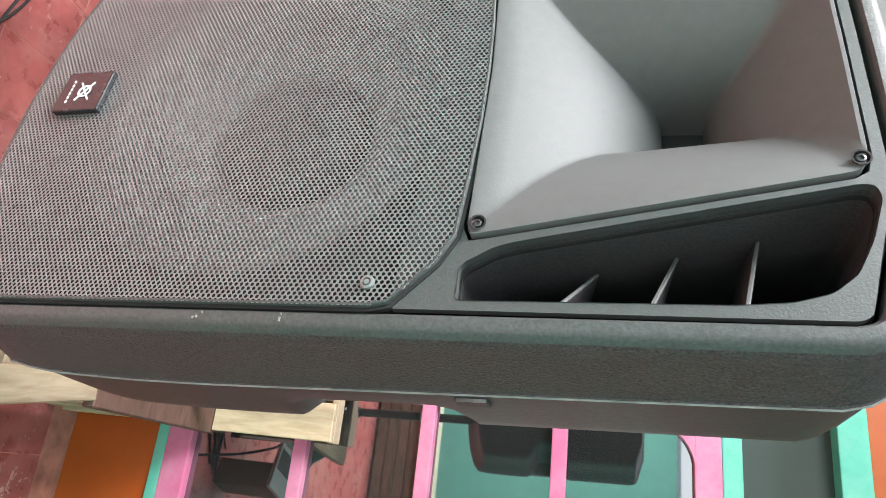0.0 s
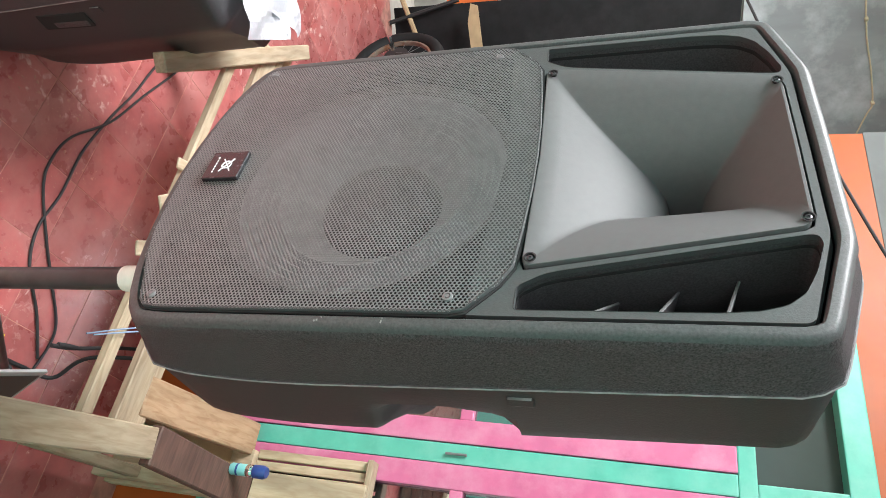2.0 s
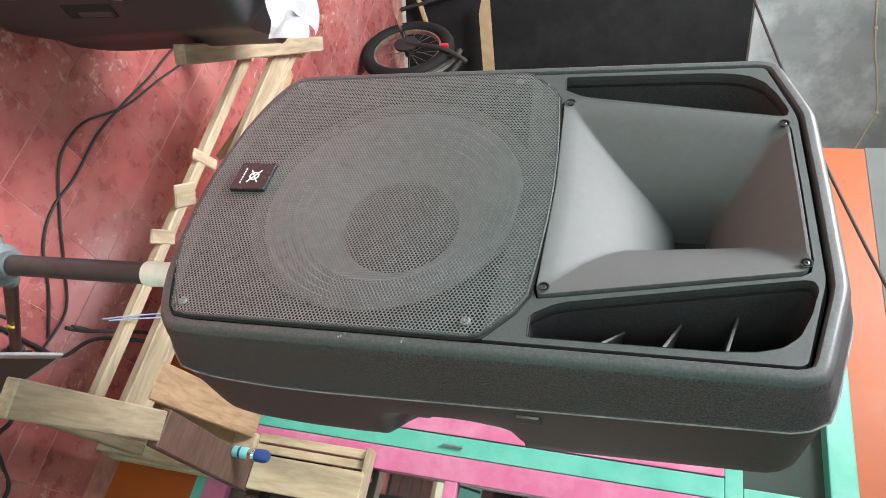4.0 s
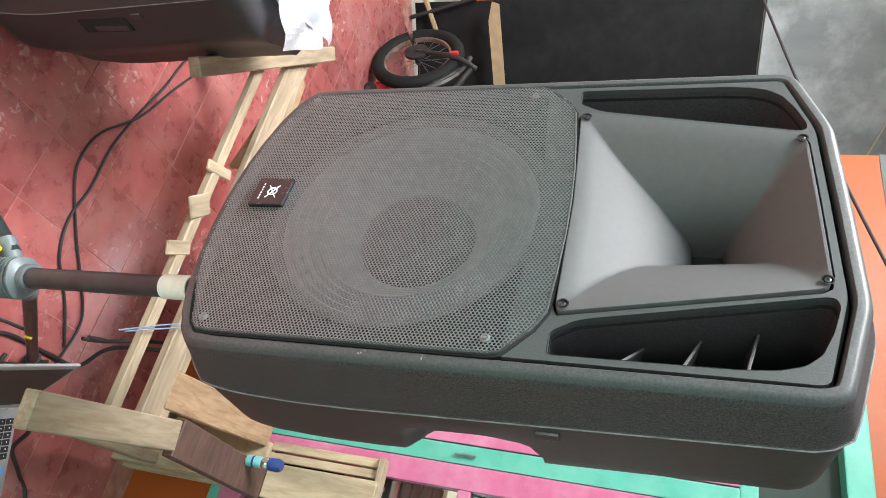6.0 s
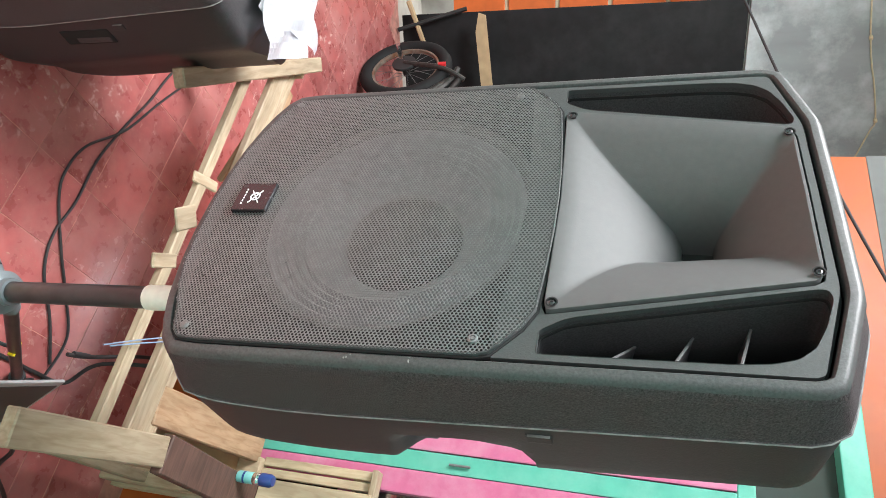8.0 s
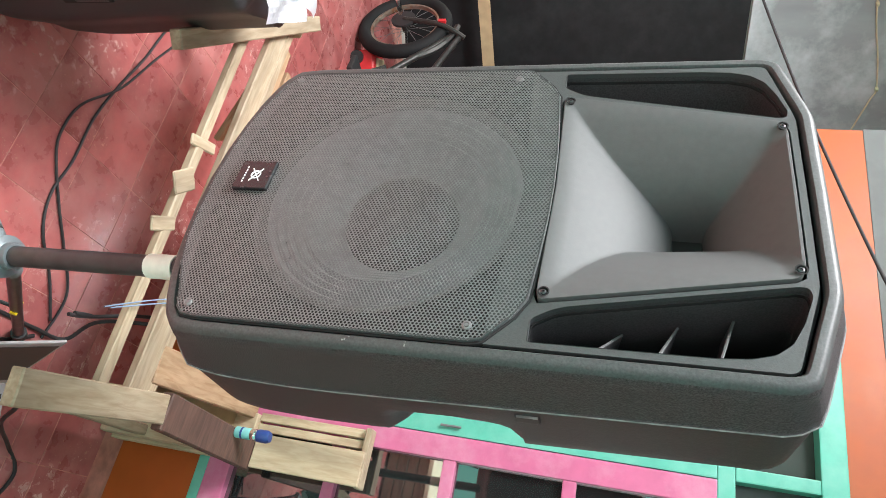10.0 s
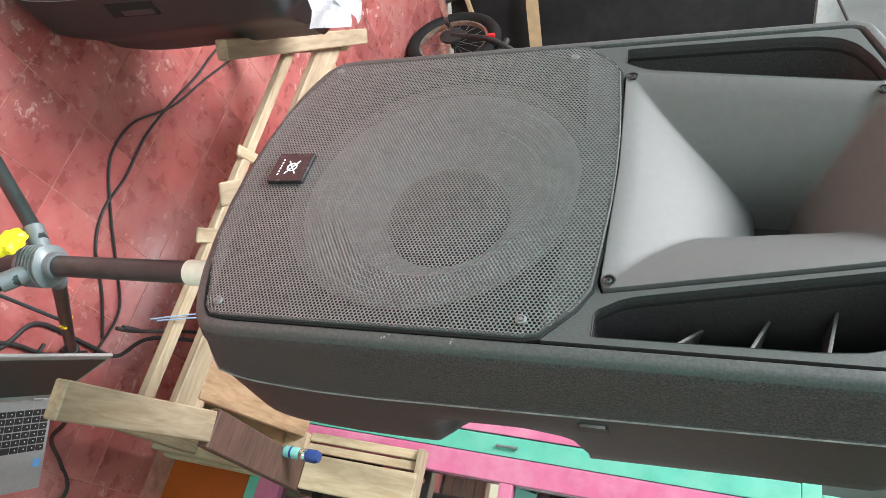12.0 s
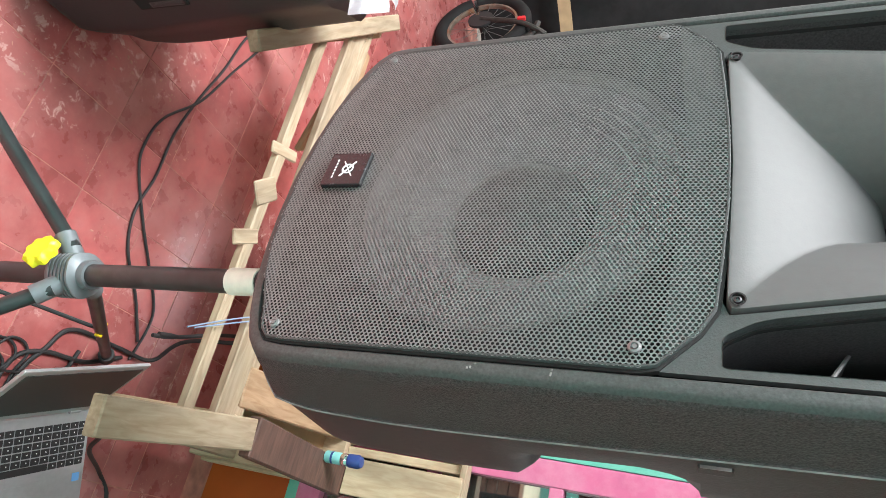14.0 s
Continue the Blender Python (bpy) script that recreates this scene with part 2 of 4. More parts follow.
M_MIRRORGLASS.node_tree.nodes["Principled BSDF"].inputs["IOR"].default_value = 3.2
M_DARKGLASS = material("dark_window_glass", (0.05, 0.062, 0.055), 0.10, vary=0.2, scale=3, spec=0.2)
M_CURTAIN = material("dim_teal_cloth", (0.07, 0.22, 0.19), 0.8, vary=0.3, scale=30)
M_ALLOY = material("pale_alloy", (0.62, 0.62, 0.60), 0.4, metal=0.3, vary=0.08)
M_REDPLASTIC = material("red_plastic", (0.62, 0.03, 0.035), 0.35, vary=0.1)
M_CHROME = material("chrome", (0.75, 0.75, 0.75), 0.15, metal=1.0, vary=0.05)
M_BLUE = material("navy_blue_plastic", (0.02, 0.05, 0.20), 0.35, vary=0.1)
M_CYAN = material("light_cyan_label", (0.22, 0.55, 0.54), 0.45, vary=0.1)
M_CARD = material("brown_cardboard", (0.42, 0.30, 0.17), 0.8, vary=0.12, scale=18)
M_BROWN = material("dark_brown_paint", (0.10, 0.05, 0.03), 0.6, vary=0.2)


# ---- builders ----
def link_mesh(name, bm, mat, smooth=False):
    bmesh.ops.recalc_face_normals(bm, faces=bm.faces[:])
    me = bpy.data.meshes.new(name)
    bm.to_mesh(me)
    bm.free()
    me.materials.append(mat)
    if smooth:
        me.shade_smooth()
        me.set_sharp_from_angle(angle=radians(40))
    return new(name, me)


def part(name, bm, mat, parent, label="", smooth=False, m=None):
    ob = link_mesh(name, bm, mat, smooth)
    ob.parent = parent
    if m is not None:
        ob.matrix_basis = m
    return tagged(ob, label)


def empty(name, m, label, category, group="", kind=""):
    ob = new(name)
    ob.empty_display_size = 0.05
    ob.matrix_basis = m
    return tagged(ob, label, category, group, kind)


def single(name, bm, mat, label, category, m=None, group="", kind="", smooth=False):
    ob = link_mesh(name, bm, mat, smooth)
    if m is not None:
        ob.matrix_basis = m
    return tagged(ob, label, category, group, kind)


def box(x0, x1, y0, y1, z0, z1, bevel=0.0, seg=2, bm=None):
    bm = bm or bmesh.new()
    r = bmesh.ops.create_cube(bm, size=1, matrix=Matrix.LocRotScale(((x0 + x1) / 2, (y0 + y1) / 2, (z0 + z1) / 2), None, (x1 - x0, y1 - y0, z1 - z0)))
    if bevel:
        edges = list({e for v in r["verts"] for e in v.link_edges})
        bmesh.ops.bevel(bm, geom=edges, offset=bevel, segments=seg, affect="EDGES", profile=0.6)
    return bm


def tube(points, radius, sides=10, bm=None, closed=False, smooth_path=0):
    """A round tube along points; radius may be a list."""
    bm = bm or bmesh.new()
    p = [Vector(q) for q in points]
    if smooth_path:
        out = []
        n = len(p)
        last = n if closed else n - 1
        for i in range(last):
            a, b = p[i], p[(i + 1) % n]
            pa = p[i - 1] if (i or closed) else a
            pb = p[(i + 2) % n] if (i + 2 < n or closed) else b
            for k in range(smooth_path):
                t = k / smooth_path
                out.append(0.5 * ((2 * a) + (b - pa) * t + (2 * pa - 5 * a + 4 * b - pb) * t * t + (3 * a - pa - 3 * b + pb) * t ** 3))
        if not closed:
            out.append(p[-1])
        p = out
    rad = radius if isinstance(radius, (list, tuple)) else [radius] * len(p)
    rings = []
    n = len(p)
    side = None
    for i in range(n):
        d = (p[(i + 1) % n] - p[i - 1]) if closed or 0 < i < n - 1 else (p[1] - p[0] if i == 0 else p[-1] - p[-2])
        d.normalize()
        if side is None:
            side = d.orthogonal().normalized()
        side = (side - d * side.dot(d)).normalized()
        up = d.cross(side)
        rings.append([bm.verts.new(p[i] + rad[i] * (math.cos(a) * side + math.sin(a) * up)) for a in (2 * math.pi * k / sides for k in range(sides))])
    for i in range(n if closed else n - 1):
        a, b = rings[i], rings[(i + 1) % n]
        for k in range(sides):
            bm.faces.new((a[k], a[(k + 1) % sides], b[(k + 1) % sides], b[k]))
    if not closed:
        bm.faces.new(rings[0][::-1])
        bm.faces.new(rings[-1])
    return bm


def lathe(profile, sides=32, bm=None, axis="z", at=(0, 0, 0)):
    """Turns (radius, height) pairs round an axis."""
    bm = bm or bmesh.new()
    at = Vector(at)

    def place(r, h, a):
        c, s = r * math.cos(a), r * math.sin(a)
        return at + Vector({"z": (c, s, h), "y": (c, h, s), "x": (h, c, s)}[axis])
    rings = []
    for r, h in profile:
        rings.append([bm.verts.new(place(0, h, 0))] if r < 1e-6 else [bm.verts.new(place(r, h, 2 * math.pi * k / sides)) for k in range(sides)])
    for a, b in zip(rings, rings[1:]):
        for k in range(sides):
            q = (k + 1) % sides
            if len(a) == 1 and len(b) > 1:
                bm.faces.new((a[0], b[k], b[q]))
            elif len(b) == 1 and len(a) > 1:
                bm.faces.new((a[k], a[q], b[0]))
            elif len(a) > 1:
                bm.faces.new((a[k], a[q], b[q], b[k]))
    return bm


def loft(rings, bm=None, cap_first=False, cap_last=False):
    """Joins closed rings of equal length."""
    bm = bm or bmesh.new()
    vs = [[bm.verts.new(p) for p in r] for r in rings]
    n = len(vs[0])
    for a, b in zip(vs, vs[1:]):
        for k in range(n):
            bm.faces.new((a[k], a[(k + 1) % n], b[(k + 1) % n], b[k]))
    if cap_first:
        bm.faces.new(vs[0][::-1])
    if cap_last:
        bm.faces.new(vs[-1])
    return bm


def rounded(poly, radius, seg=5):
    """A polygon (x, z) with its corners rounded; radius one number or one a corner."""
    out, n = [], len(poly)
    for i in range(n):
        r = radius[i] if isinstance(radius, (list, tuple)) else radius
        p, a, b = Vector(poly[i]), Vector(poly[i - 1]), Vector(poly[(i + 1) % n])
        u, v = (a - p), (b - p)
        r1 = min(r, u.length * 0.45, v.length * 0.45)
        p0, p1 = p + u.normalized() * r1, p + v.normalized() * r1
        for k in range(seg + 1):
            t = k / seg
            out.append(p0 * (1 - t) ** 2 + p * 2 * t * (1 - t) + p1 * t * t)
    return out


def resample(poly, count):
    """The closed polygon as count points at even steps."""
    p = [Vector(q) for q in poly]
    seg = [(p[(i + 1) % len(p)] - p[i]).length for i in range(len(p))]
    total, out, i, done = sum(seg), [], 0, 0.0
    for k in range(count):
        want = total * k / count
        while done + seg[i] < want:
            done += seg[i]
            i += 1
        out.append(p[i].lerp(p[(i + 1) % len(p)], (want - done) / max(seg[i], 1e-9)))
    return out


def inset(poly, d):
    """The closed polygon (counter-clockwise) moved inwards by d."""
    out, n = [], len(poly)
    for i in range(n):
        a, p, b = Vector(poly[i - 1]), Vector(poly[i]), Vector(poly[(i + 1) % n])
        u, v = (p - a), (b - p)
        u = u.normalized() if u.length > 1e-9 else v.normalized()
        v = v.normalized() if v.length > 1e-9 else u
        nn = Vector((-(u.y + v.y), u.x + v.x))
        nn = nn.normalized() if nn.length > 1e-6 else Vector((-u.y, u.x))
        out.append(p + nn * (d / max(nn.dot(Vector((-u.y, u.x))), 0.5)))
    return out


def inside(poly, x, y):
    hit, n = False, len(poly)
    for i in range(n):
        (xa, ya), (xb, yb) = poly[i], poly[i - 1]
        if (ya > y) != (yb > y) and x < (xb - xa) * (y - ya) / (yb - ya) + xa:
            hit = not hit
    return hit


def plate(outline, holes, y, thick):
    """A flat plate in the x-z plane with holes, from y to y + thick."""
    from mathutils.geometry import delaunay_2d_cdt
    loops = [[tuple(q) for q in lp] for lp in [outline, *holes]]
    verts, edges = [], []
    for lp in loops:
        k = len(verts)
        verts += [Vector(q) for q in lp]
        edges += [(k + i, k + (i + 1) % len(lp)) for i in range(len(lp))]
    v2, e2, f2, _, _, _ = delaunay_2d_cdt(verts, edges, [], 0, 1e-6)
    bm = bmesh.new()
    a = [bm.verts.new((v.x, y, v.y)) for v in v2]
    for fc in f2:
        c = sum((v2[i] for i in fc), Vector((0, 0))) / len(fc)
        if inside(loops[0], c.x, c.y) and not any(inside(h, c.x, c.y) for h in loops[1:]):
            bm.faces.new([a[i] for i in fc])
    if thick:
        faces = bm.faces[:]
        r = bmesh.ops.extrude_face_region(bm, geom=faces)
        for g in r["geom"]:
            if isinstance(g, bmesh.types.BMVert):
                g.co.y += thick
    loose = [v for v in bm.verts if not v.link_faces]
    bmesh.ops.delete(bm, geom=loose, context="VERTS")
    return bm

# ---- the place ----
WY = 1.225   # face of the window wall
CORNER = -1.115

# floor: grout bed with single tiles on it
bm = bmesh.new()
pts = [front(-6.2), front(3.0), Vector((2.2, 4.4, 0)), Vector((2.2, -3.0, 0))]
top = [bm.verts.new((p.x, p.y, -0.0012)) for p in pts]
low = [bm.verts.new((p.x, p.y, -0.295)) for p in pts]
bm.faces.new(top)
bm.faces.new(low[::-1])
for i in range(4):
    bm.faces.new((top[i - 1], low[i - 1], low[i], top[i]))
floor = single("floor", bm, M_GROUT, "worn red cement tile floor with pale joints", "floor", kind="structure")

bm = box(-40, 40, -40, 40, -0.50, -0.30)
single("ground", bm, M_CONCRETE, "grey concrete street outside the room", "ground", kind="structure")

# window wall, built round the window opening
WX0, WX1, WZ0, WZ1 = -0.72, 0.86, 0.285, 2.045
bm = bmesh.new()
for x0, x1, z0, z1 in ((CORNER, WX0, 0, 2.16), (WX1, 2.2, 0, 2.16), (WX0, WX1, 0, WZ0), (WX0, WX1, WZ1, 2.16)):
    box(x0, x1, WY, WY + 0.15, z0, z1, bm=bm)
wall_window = single("wall_north", bm, M_ORANGE, "orange painted wall round the window", "wall", kind="structure")
bm = box(CORNER - 0.003, 2.2, WY - 0.002, WY + 0.15, 2.1605, CEIL)
single("wall_north_upper", bm, M_PALEWALL, "pale grey painted wall above the orange band", "wall", kind="structure")
bm = box(CORNER - 0.003, CORNER + 0.15, WY + 0.1505, 4.4, 0, CEIL)
single("wall_return", bm, M_GREYWALL, "blue-grey painted return wall", "wall", kind="structure")
# unseen wall; its dark brown stands for the unlit inner room
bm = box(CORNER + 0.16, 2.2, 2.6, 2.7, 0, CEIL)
single("wall_inner", bm, M_BROWN, "unseen dark wall put in for the unlit room behind the window", "wall", kind="structure")


def street_wall(name, s0, s1, z0, z1, mat, label, off=0.0, thick=0.14):
    b = bmesh.new()
    a = [front(s0, off), front(s1, off), front(s1, off + thick), front(s0, off + thick)]
    lo = [b.verts.new((p.x, p.y, z0)) for p in a]
    hi = [b.verts.new((p.x, p.y, z1)) for p in a]
    b.faces.new(lo[::-1])
    b.faces.new(hi)
    for i in range(4):
        b.faces.new((lo[i - 1], lo[i], hi[i], hi[i - 1]))
    return single(name, b, mat, label, "wall", kind="structure")


HEAD = 2.05
street_wall("wall_street_upper", -6.2, 3.0, HEAD, CEIL, M_GREYWALL, "mottled blue-grey wall above the street opening")
street_wall("wall_street", 1.35, 3.0, 0, HEAD, M_GREYWALL, "mottled blue-grey street wall")
street_wall("wall_street_end", -6.2, -3.9, 0, HEAD, M_GREYWALL, "blue-grey wall beside the street opening")
door = empty("door_1", Matrix.Translation(front(0)), "black sheet door folded beside the street opening", "door", kind="structure")
ang = math.degrees(math.atan2(FY, FX))
door.matrix_basis = Matrix.Translation(front(0, 0.02)) @ pose(0, 0, 0, 0, 0, ang)
part("door_leaf", box(0.070, 1.346, 0, 0.035, 0.015, HEAD - 0.008, 0.004), M_BLACKDOOR, door)

single("wall_east", box(2.2, 2.32, -3.0, 4.4, 0, CEIL), M_TEALWALL, "teal painted wall", "wall", kind="structure")
# with two made-up openings, one low and one high, for fill lamps
bm = bmesh.new()
for x0, x1, z0, z1 in ((-6.9, 1.05, 0, 2.12), (1.95, 2.2, 0, 2.12), (1.05, 1.95, 2.02, 2.12), (-6.9, -2.12, 2.12, CEIL), (1.52, 2.2, 2.12, CEIL), (-2.12, 1.52, 2.88, CEIL)):
    box(x0, x1, -3.12, -3.0, z0, z1, bm=bm)
single("wall_south", bm, M_TEALWALL, "teal painted wall with two added lamp openings", "wall", kind="structure")
# the ceiling has two made-up fill lamp openings and ends at the street front
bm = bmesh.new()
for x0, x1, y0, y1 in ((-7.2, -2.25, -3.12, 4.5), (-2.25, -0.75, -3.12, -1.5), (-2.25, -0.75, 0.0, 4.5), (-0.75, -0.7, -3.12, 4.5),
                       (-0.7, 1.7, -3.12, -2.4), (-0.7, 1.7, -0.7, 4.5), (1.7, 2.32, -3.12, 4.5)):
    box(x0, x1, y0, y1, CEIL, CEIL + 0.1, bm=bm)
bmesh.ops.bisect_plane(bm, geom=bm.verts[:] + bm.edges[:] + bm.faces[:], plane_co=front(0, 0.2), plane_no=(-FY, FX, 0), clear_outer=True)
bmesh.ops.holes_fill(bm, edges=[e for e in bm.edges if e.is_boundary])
single("ceiling", bm, M_CEIL, "plain white painted ceiling with two added lamp openings", "ceiling", kind="structure")

# ---- the window ----
window = empty("window_1", pose(0, WY, 0), "mint green window frame with pink glazed sashes", "window", kind="structure")
FY0, FY1 = -0.012, 0.10


def frame_bar(name, x0, x1, z0, z1, y0=FY0, y1=FY1, mat=M_TEAL, parent=None, label="", bev=0.004):
    return part(name, box(x0, x1, y0, y1, z0, z1, bev), mat, parent or window, label)


frame_bar("sill", WX0, WX1, WZ0 - 0.002, 0.318)
frame_bar("head", WX0, WX1, 1.985, WZ1 + 0.004)
frame_bar("transom", WX0 + 0.05, WX1 - 0.05, 1.742, 1.786)
frame_bar("jamb", WX0, WX0 + 0.05, 0.318, 1.985)
frame_bar("jamb", WX1 - 0.05, WX1, 0.318, 1.985)
frame_bar("mullion", -0.030, 0.024, 0.318, 1.742)
frame_bar("mullion", -0.012, 0.024, 1.786, 1.985)
for a, b in ((WX0 + 0.05, -0.012), (0.024, WX1 - 0.05)):
    part("pane", box(a, b, 0.035, 0.040, 1.786, 1.985), M_DARKGLASS, window)


def sash(x0, x1, arch_left, arch_right):
    """A pink sash with four panes and rounded upper corners."""
    w = 0.066
    s = part("sash", box(x0, x0 + w, FY0 - 0.004, 0.035, 0.318, 1.742, 0.004), M_PINK, window, "pink painted sash with four panes")
    part("stile", box(x1 - w, x1, FY0 - 0.004, 0.035, 0.318, 1.742, 0.004), M_PINK, s)
    rails = [(0.318, 0.392), (0.690, 0.727), (1.025, 1.062), (1.356, 1.393), (1.682, 1.742)]
    for z0, z1 in rails:
        part("rail", box(x0 + w, x1 - w, FY0 - 0.002, 0.033, z0, z1, 0.004), M_PINK, s)
    for (za, zb), (zc, zd) in zip(rails, rails[1:]):
        part("pane", box(x0 + w - 0.004, x1 - w + 0.004, 0.012, 0.016, zb - 0.004, zc + 0.004), M_MIRRORGLASS, s)
    for left, want in ((True, arch_left), (False, arch_right)):
        if not want:
            continue
        cx, d = (x0 + w - 0.001, 1) if left else (x1 - w + 0.001, -1)
        b = bmesh.new()
        rw, rh = 0.10, 0.085
        prof = [(cx, 1.684), (cx + d * rw, 1.684)] + [(cx + d * rw * (1 - math.sin(t)), 1.684 - rh * (1 - math.cos(t))) for t in (math.pi / 2 * k / 8 for k in range(1, 9))]
        lo = [b.verts.new((px, FY0 - 0.001, pz)) for px, pz in prof]
        hi = [b.verts.new((px, 0.030, pz)) for px, pz in prof]
        b.faces.new(lo)
        b.faces.new(hi[::-1])
        for i in range(len(prof)):
            b.faces.new((lo[i - 1], hi[i - 1], hi[i], lo[i]))
        part("corner_bracket", b, M_PINK, s)


sash(0.026, WX1 - 0.052, True, True)
sash(WX0 + 0.052, -0.032, True, True)
part("latch", tube([(0.0, -0.02, 1.0), (0.0, -0.02, 1.06)], 0.004, 6), M_STEEL, window)

# ---- the loudspeaker ----
TILT_M = Matrix(((0.985, 0.172, -0.020), (-0.172, 0.985, -0.033), (0.014, 0.036, 0.999))).to_quaternion().to_matrix().to_4x4()
SPEAKER_M = TILT_M @ Matrix.Translation((0, 0, 0.94))


def mirrored(half):
    """A closed outline, counter-clockwise, from its right half listed from bottom to top."""
    return [Vector(p) for p in half] + [Vector((-x, z)) for x, z in reversed(half) if abs(x) > 1e-6]


def body_outline():
    low = [(0.0, -0.004), (0.05, -0.002), (0.10, 0.004), (0.145, 0.013), (0.175, 0.023), (0.198, 0.034)]
    half = low + [(0.2135, 0.050), (0.2165, 0.080), (0.2165, 0.30), (0.2165, 0.655), (0.210, 0.670), (0.196, 0.676), (0.128, 0.696), (0.115, 0.699), (0.0, 0.700)]
    return resample(mirrored(half), 180)


def ring(poly, y):
    return [Vector((p.x, y(p) if callable(y) else y, p.y)) for p in poly]


def seam_depth(p):
    z = p.y
    return 0.080 - 0.026 * max(0.0, 1 - z / 0.17) ** 1.6 - 0.023 * max(0.0, (z - 0.22) / 0.45)


GRILLE_HALF = [(0.0, 0.0065), (0.05, 0.0085), (0.096, 0.0135), (0.13, 0.0225), (0.165, 0.038), (0.190, 0.047), (0.1985, 0.056), (0.200, 0.075),
               (0.200, 0.372), (0.197, 0.386), (0.168, 0.413), (0.148, 0.424), (0.10, 0.4285), (0.05, 0.432), (0.0, 0.433)]
HORN_HALF = [(0.0, 0.4315), (0.14, 0.4275), (0.150, 0.432), (0.1485, 0.442), (0.108, 0.662), (0.103, 0.670), (0.09, 0.6735), (0.0, 0.674)]
PORT = [(0.192, 0.428), (0.170, 0.428), (0.166, 0.431), (0.155, 0.449), (0.151, 0.462), (0.112, 0.664), (0.113, 0.672), (0.122, 0.674), (0.150, 0.665),
        (0.172, 0.654), (0.184, 0.640), (0.190, 0.620), (0.1925, 0.590), (0.193, 0.432)]
BAFFLE_HALF = [(0.0, 0.40), (0.1995, 0.385), (0.2005, 0.651), (0.197, 0.657), (0.119, 0.6785), (0.108, 0.6805), (0.0, 0.681)]


def hole_sheet(outline, pitch, hole, y, thick):
    """Perforated steel: hexagonal cells, each with its hole, within the outline."""
    xs, zs = [p.x for p in outline], [p.y for p in outline]
    verts, faces = [], []
    dx, dz = pitch * 0.73, pitch
    kx = dx / (pitch * math.sqrt(3) / 2)
    inner = inset(outline, pitch * 0.30)
    corner = [(math.cos(a), math.sin(a)) for a in (math.pi / 3 * k for k in range(6))]
    round8 = corner
    i = 0
    x = min(xs)
    while x < max(xs):
        z = min(zs) + (pitch / 2 if i % 2 else 0)
        while z < max(zs):
            if inside(inner, x, z):
                k = len(verts)
                ro = pitch / math.sqrt(3)
                verts += [(x + ro * c * kx, y, z + ro * s) for c, s in corner]
                verts += [(x + hole * c, y, z + hole * s) for c, s in round8]
                verts += [(x + hole * c, y + thick, z + hole * s) for c, s in round8]
                for q in range(6):
                    r = (q + 1) % 6
                    faces.append((k + q, k + r, k + 6 + r, k + 6 + q))
                    faces.append((k + 6 + q, k + 6 + r, k + 12 + r, k + 12 + q))
            z += dz
        x += dx
        i += 1
    me = bpy.data.meshes.new("grille")
    me.from_pydata(verts, [], faces)
    me.materials.append(M_GRILLE)
    return me


def screw(parent, x, y, z, r, label="", tilt=0.0):
    s = part("screw", lathe([(0, -0.0022), (r * 0.35, -0.0022), (r * 0.45, -0.0006), (r * 0.6, -0.0022), (r * 0.9, -0.0016), (r, 0.0)], 16, axis="y"), M_BOLT if abs(x) < 0.15 else M_STEEL, parent, label, True,
             Matrix.Translation((x, y, z)))
    return s


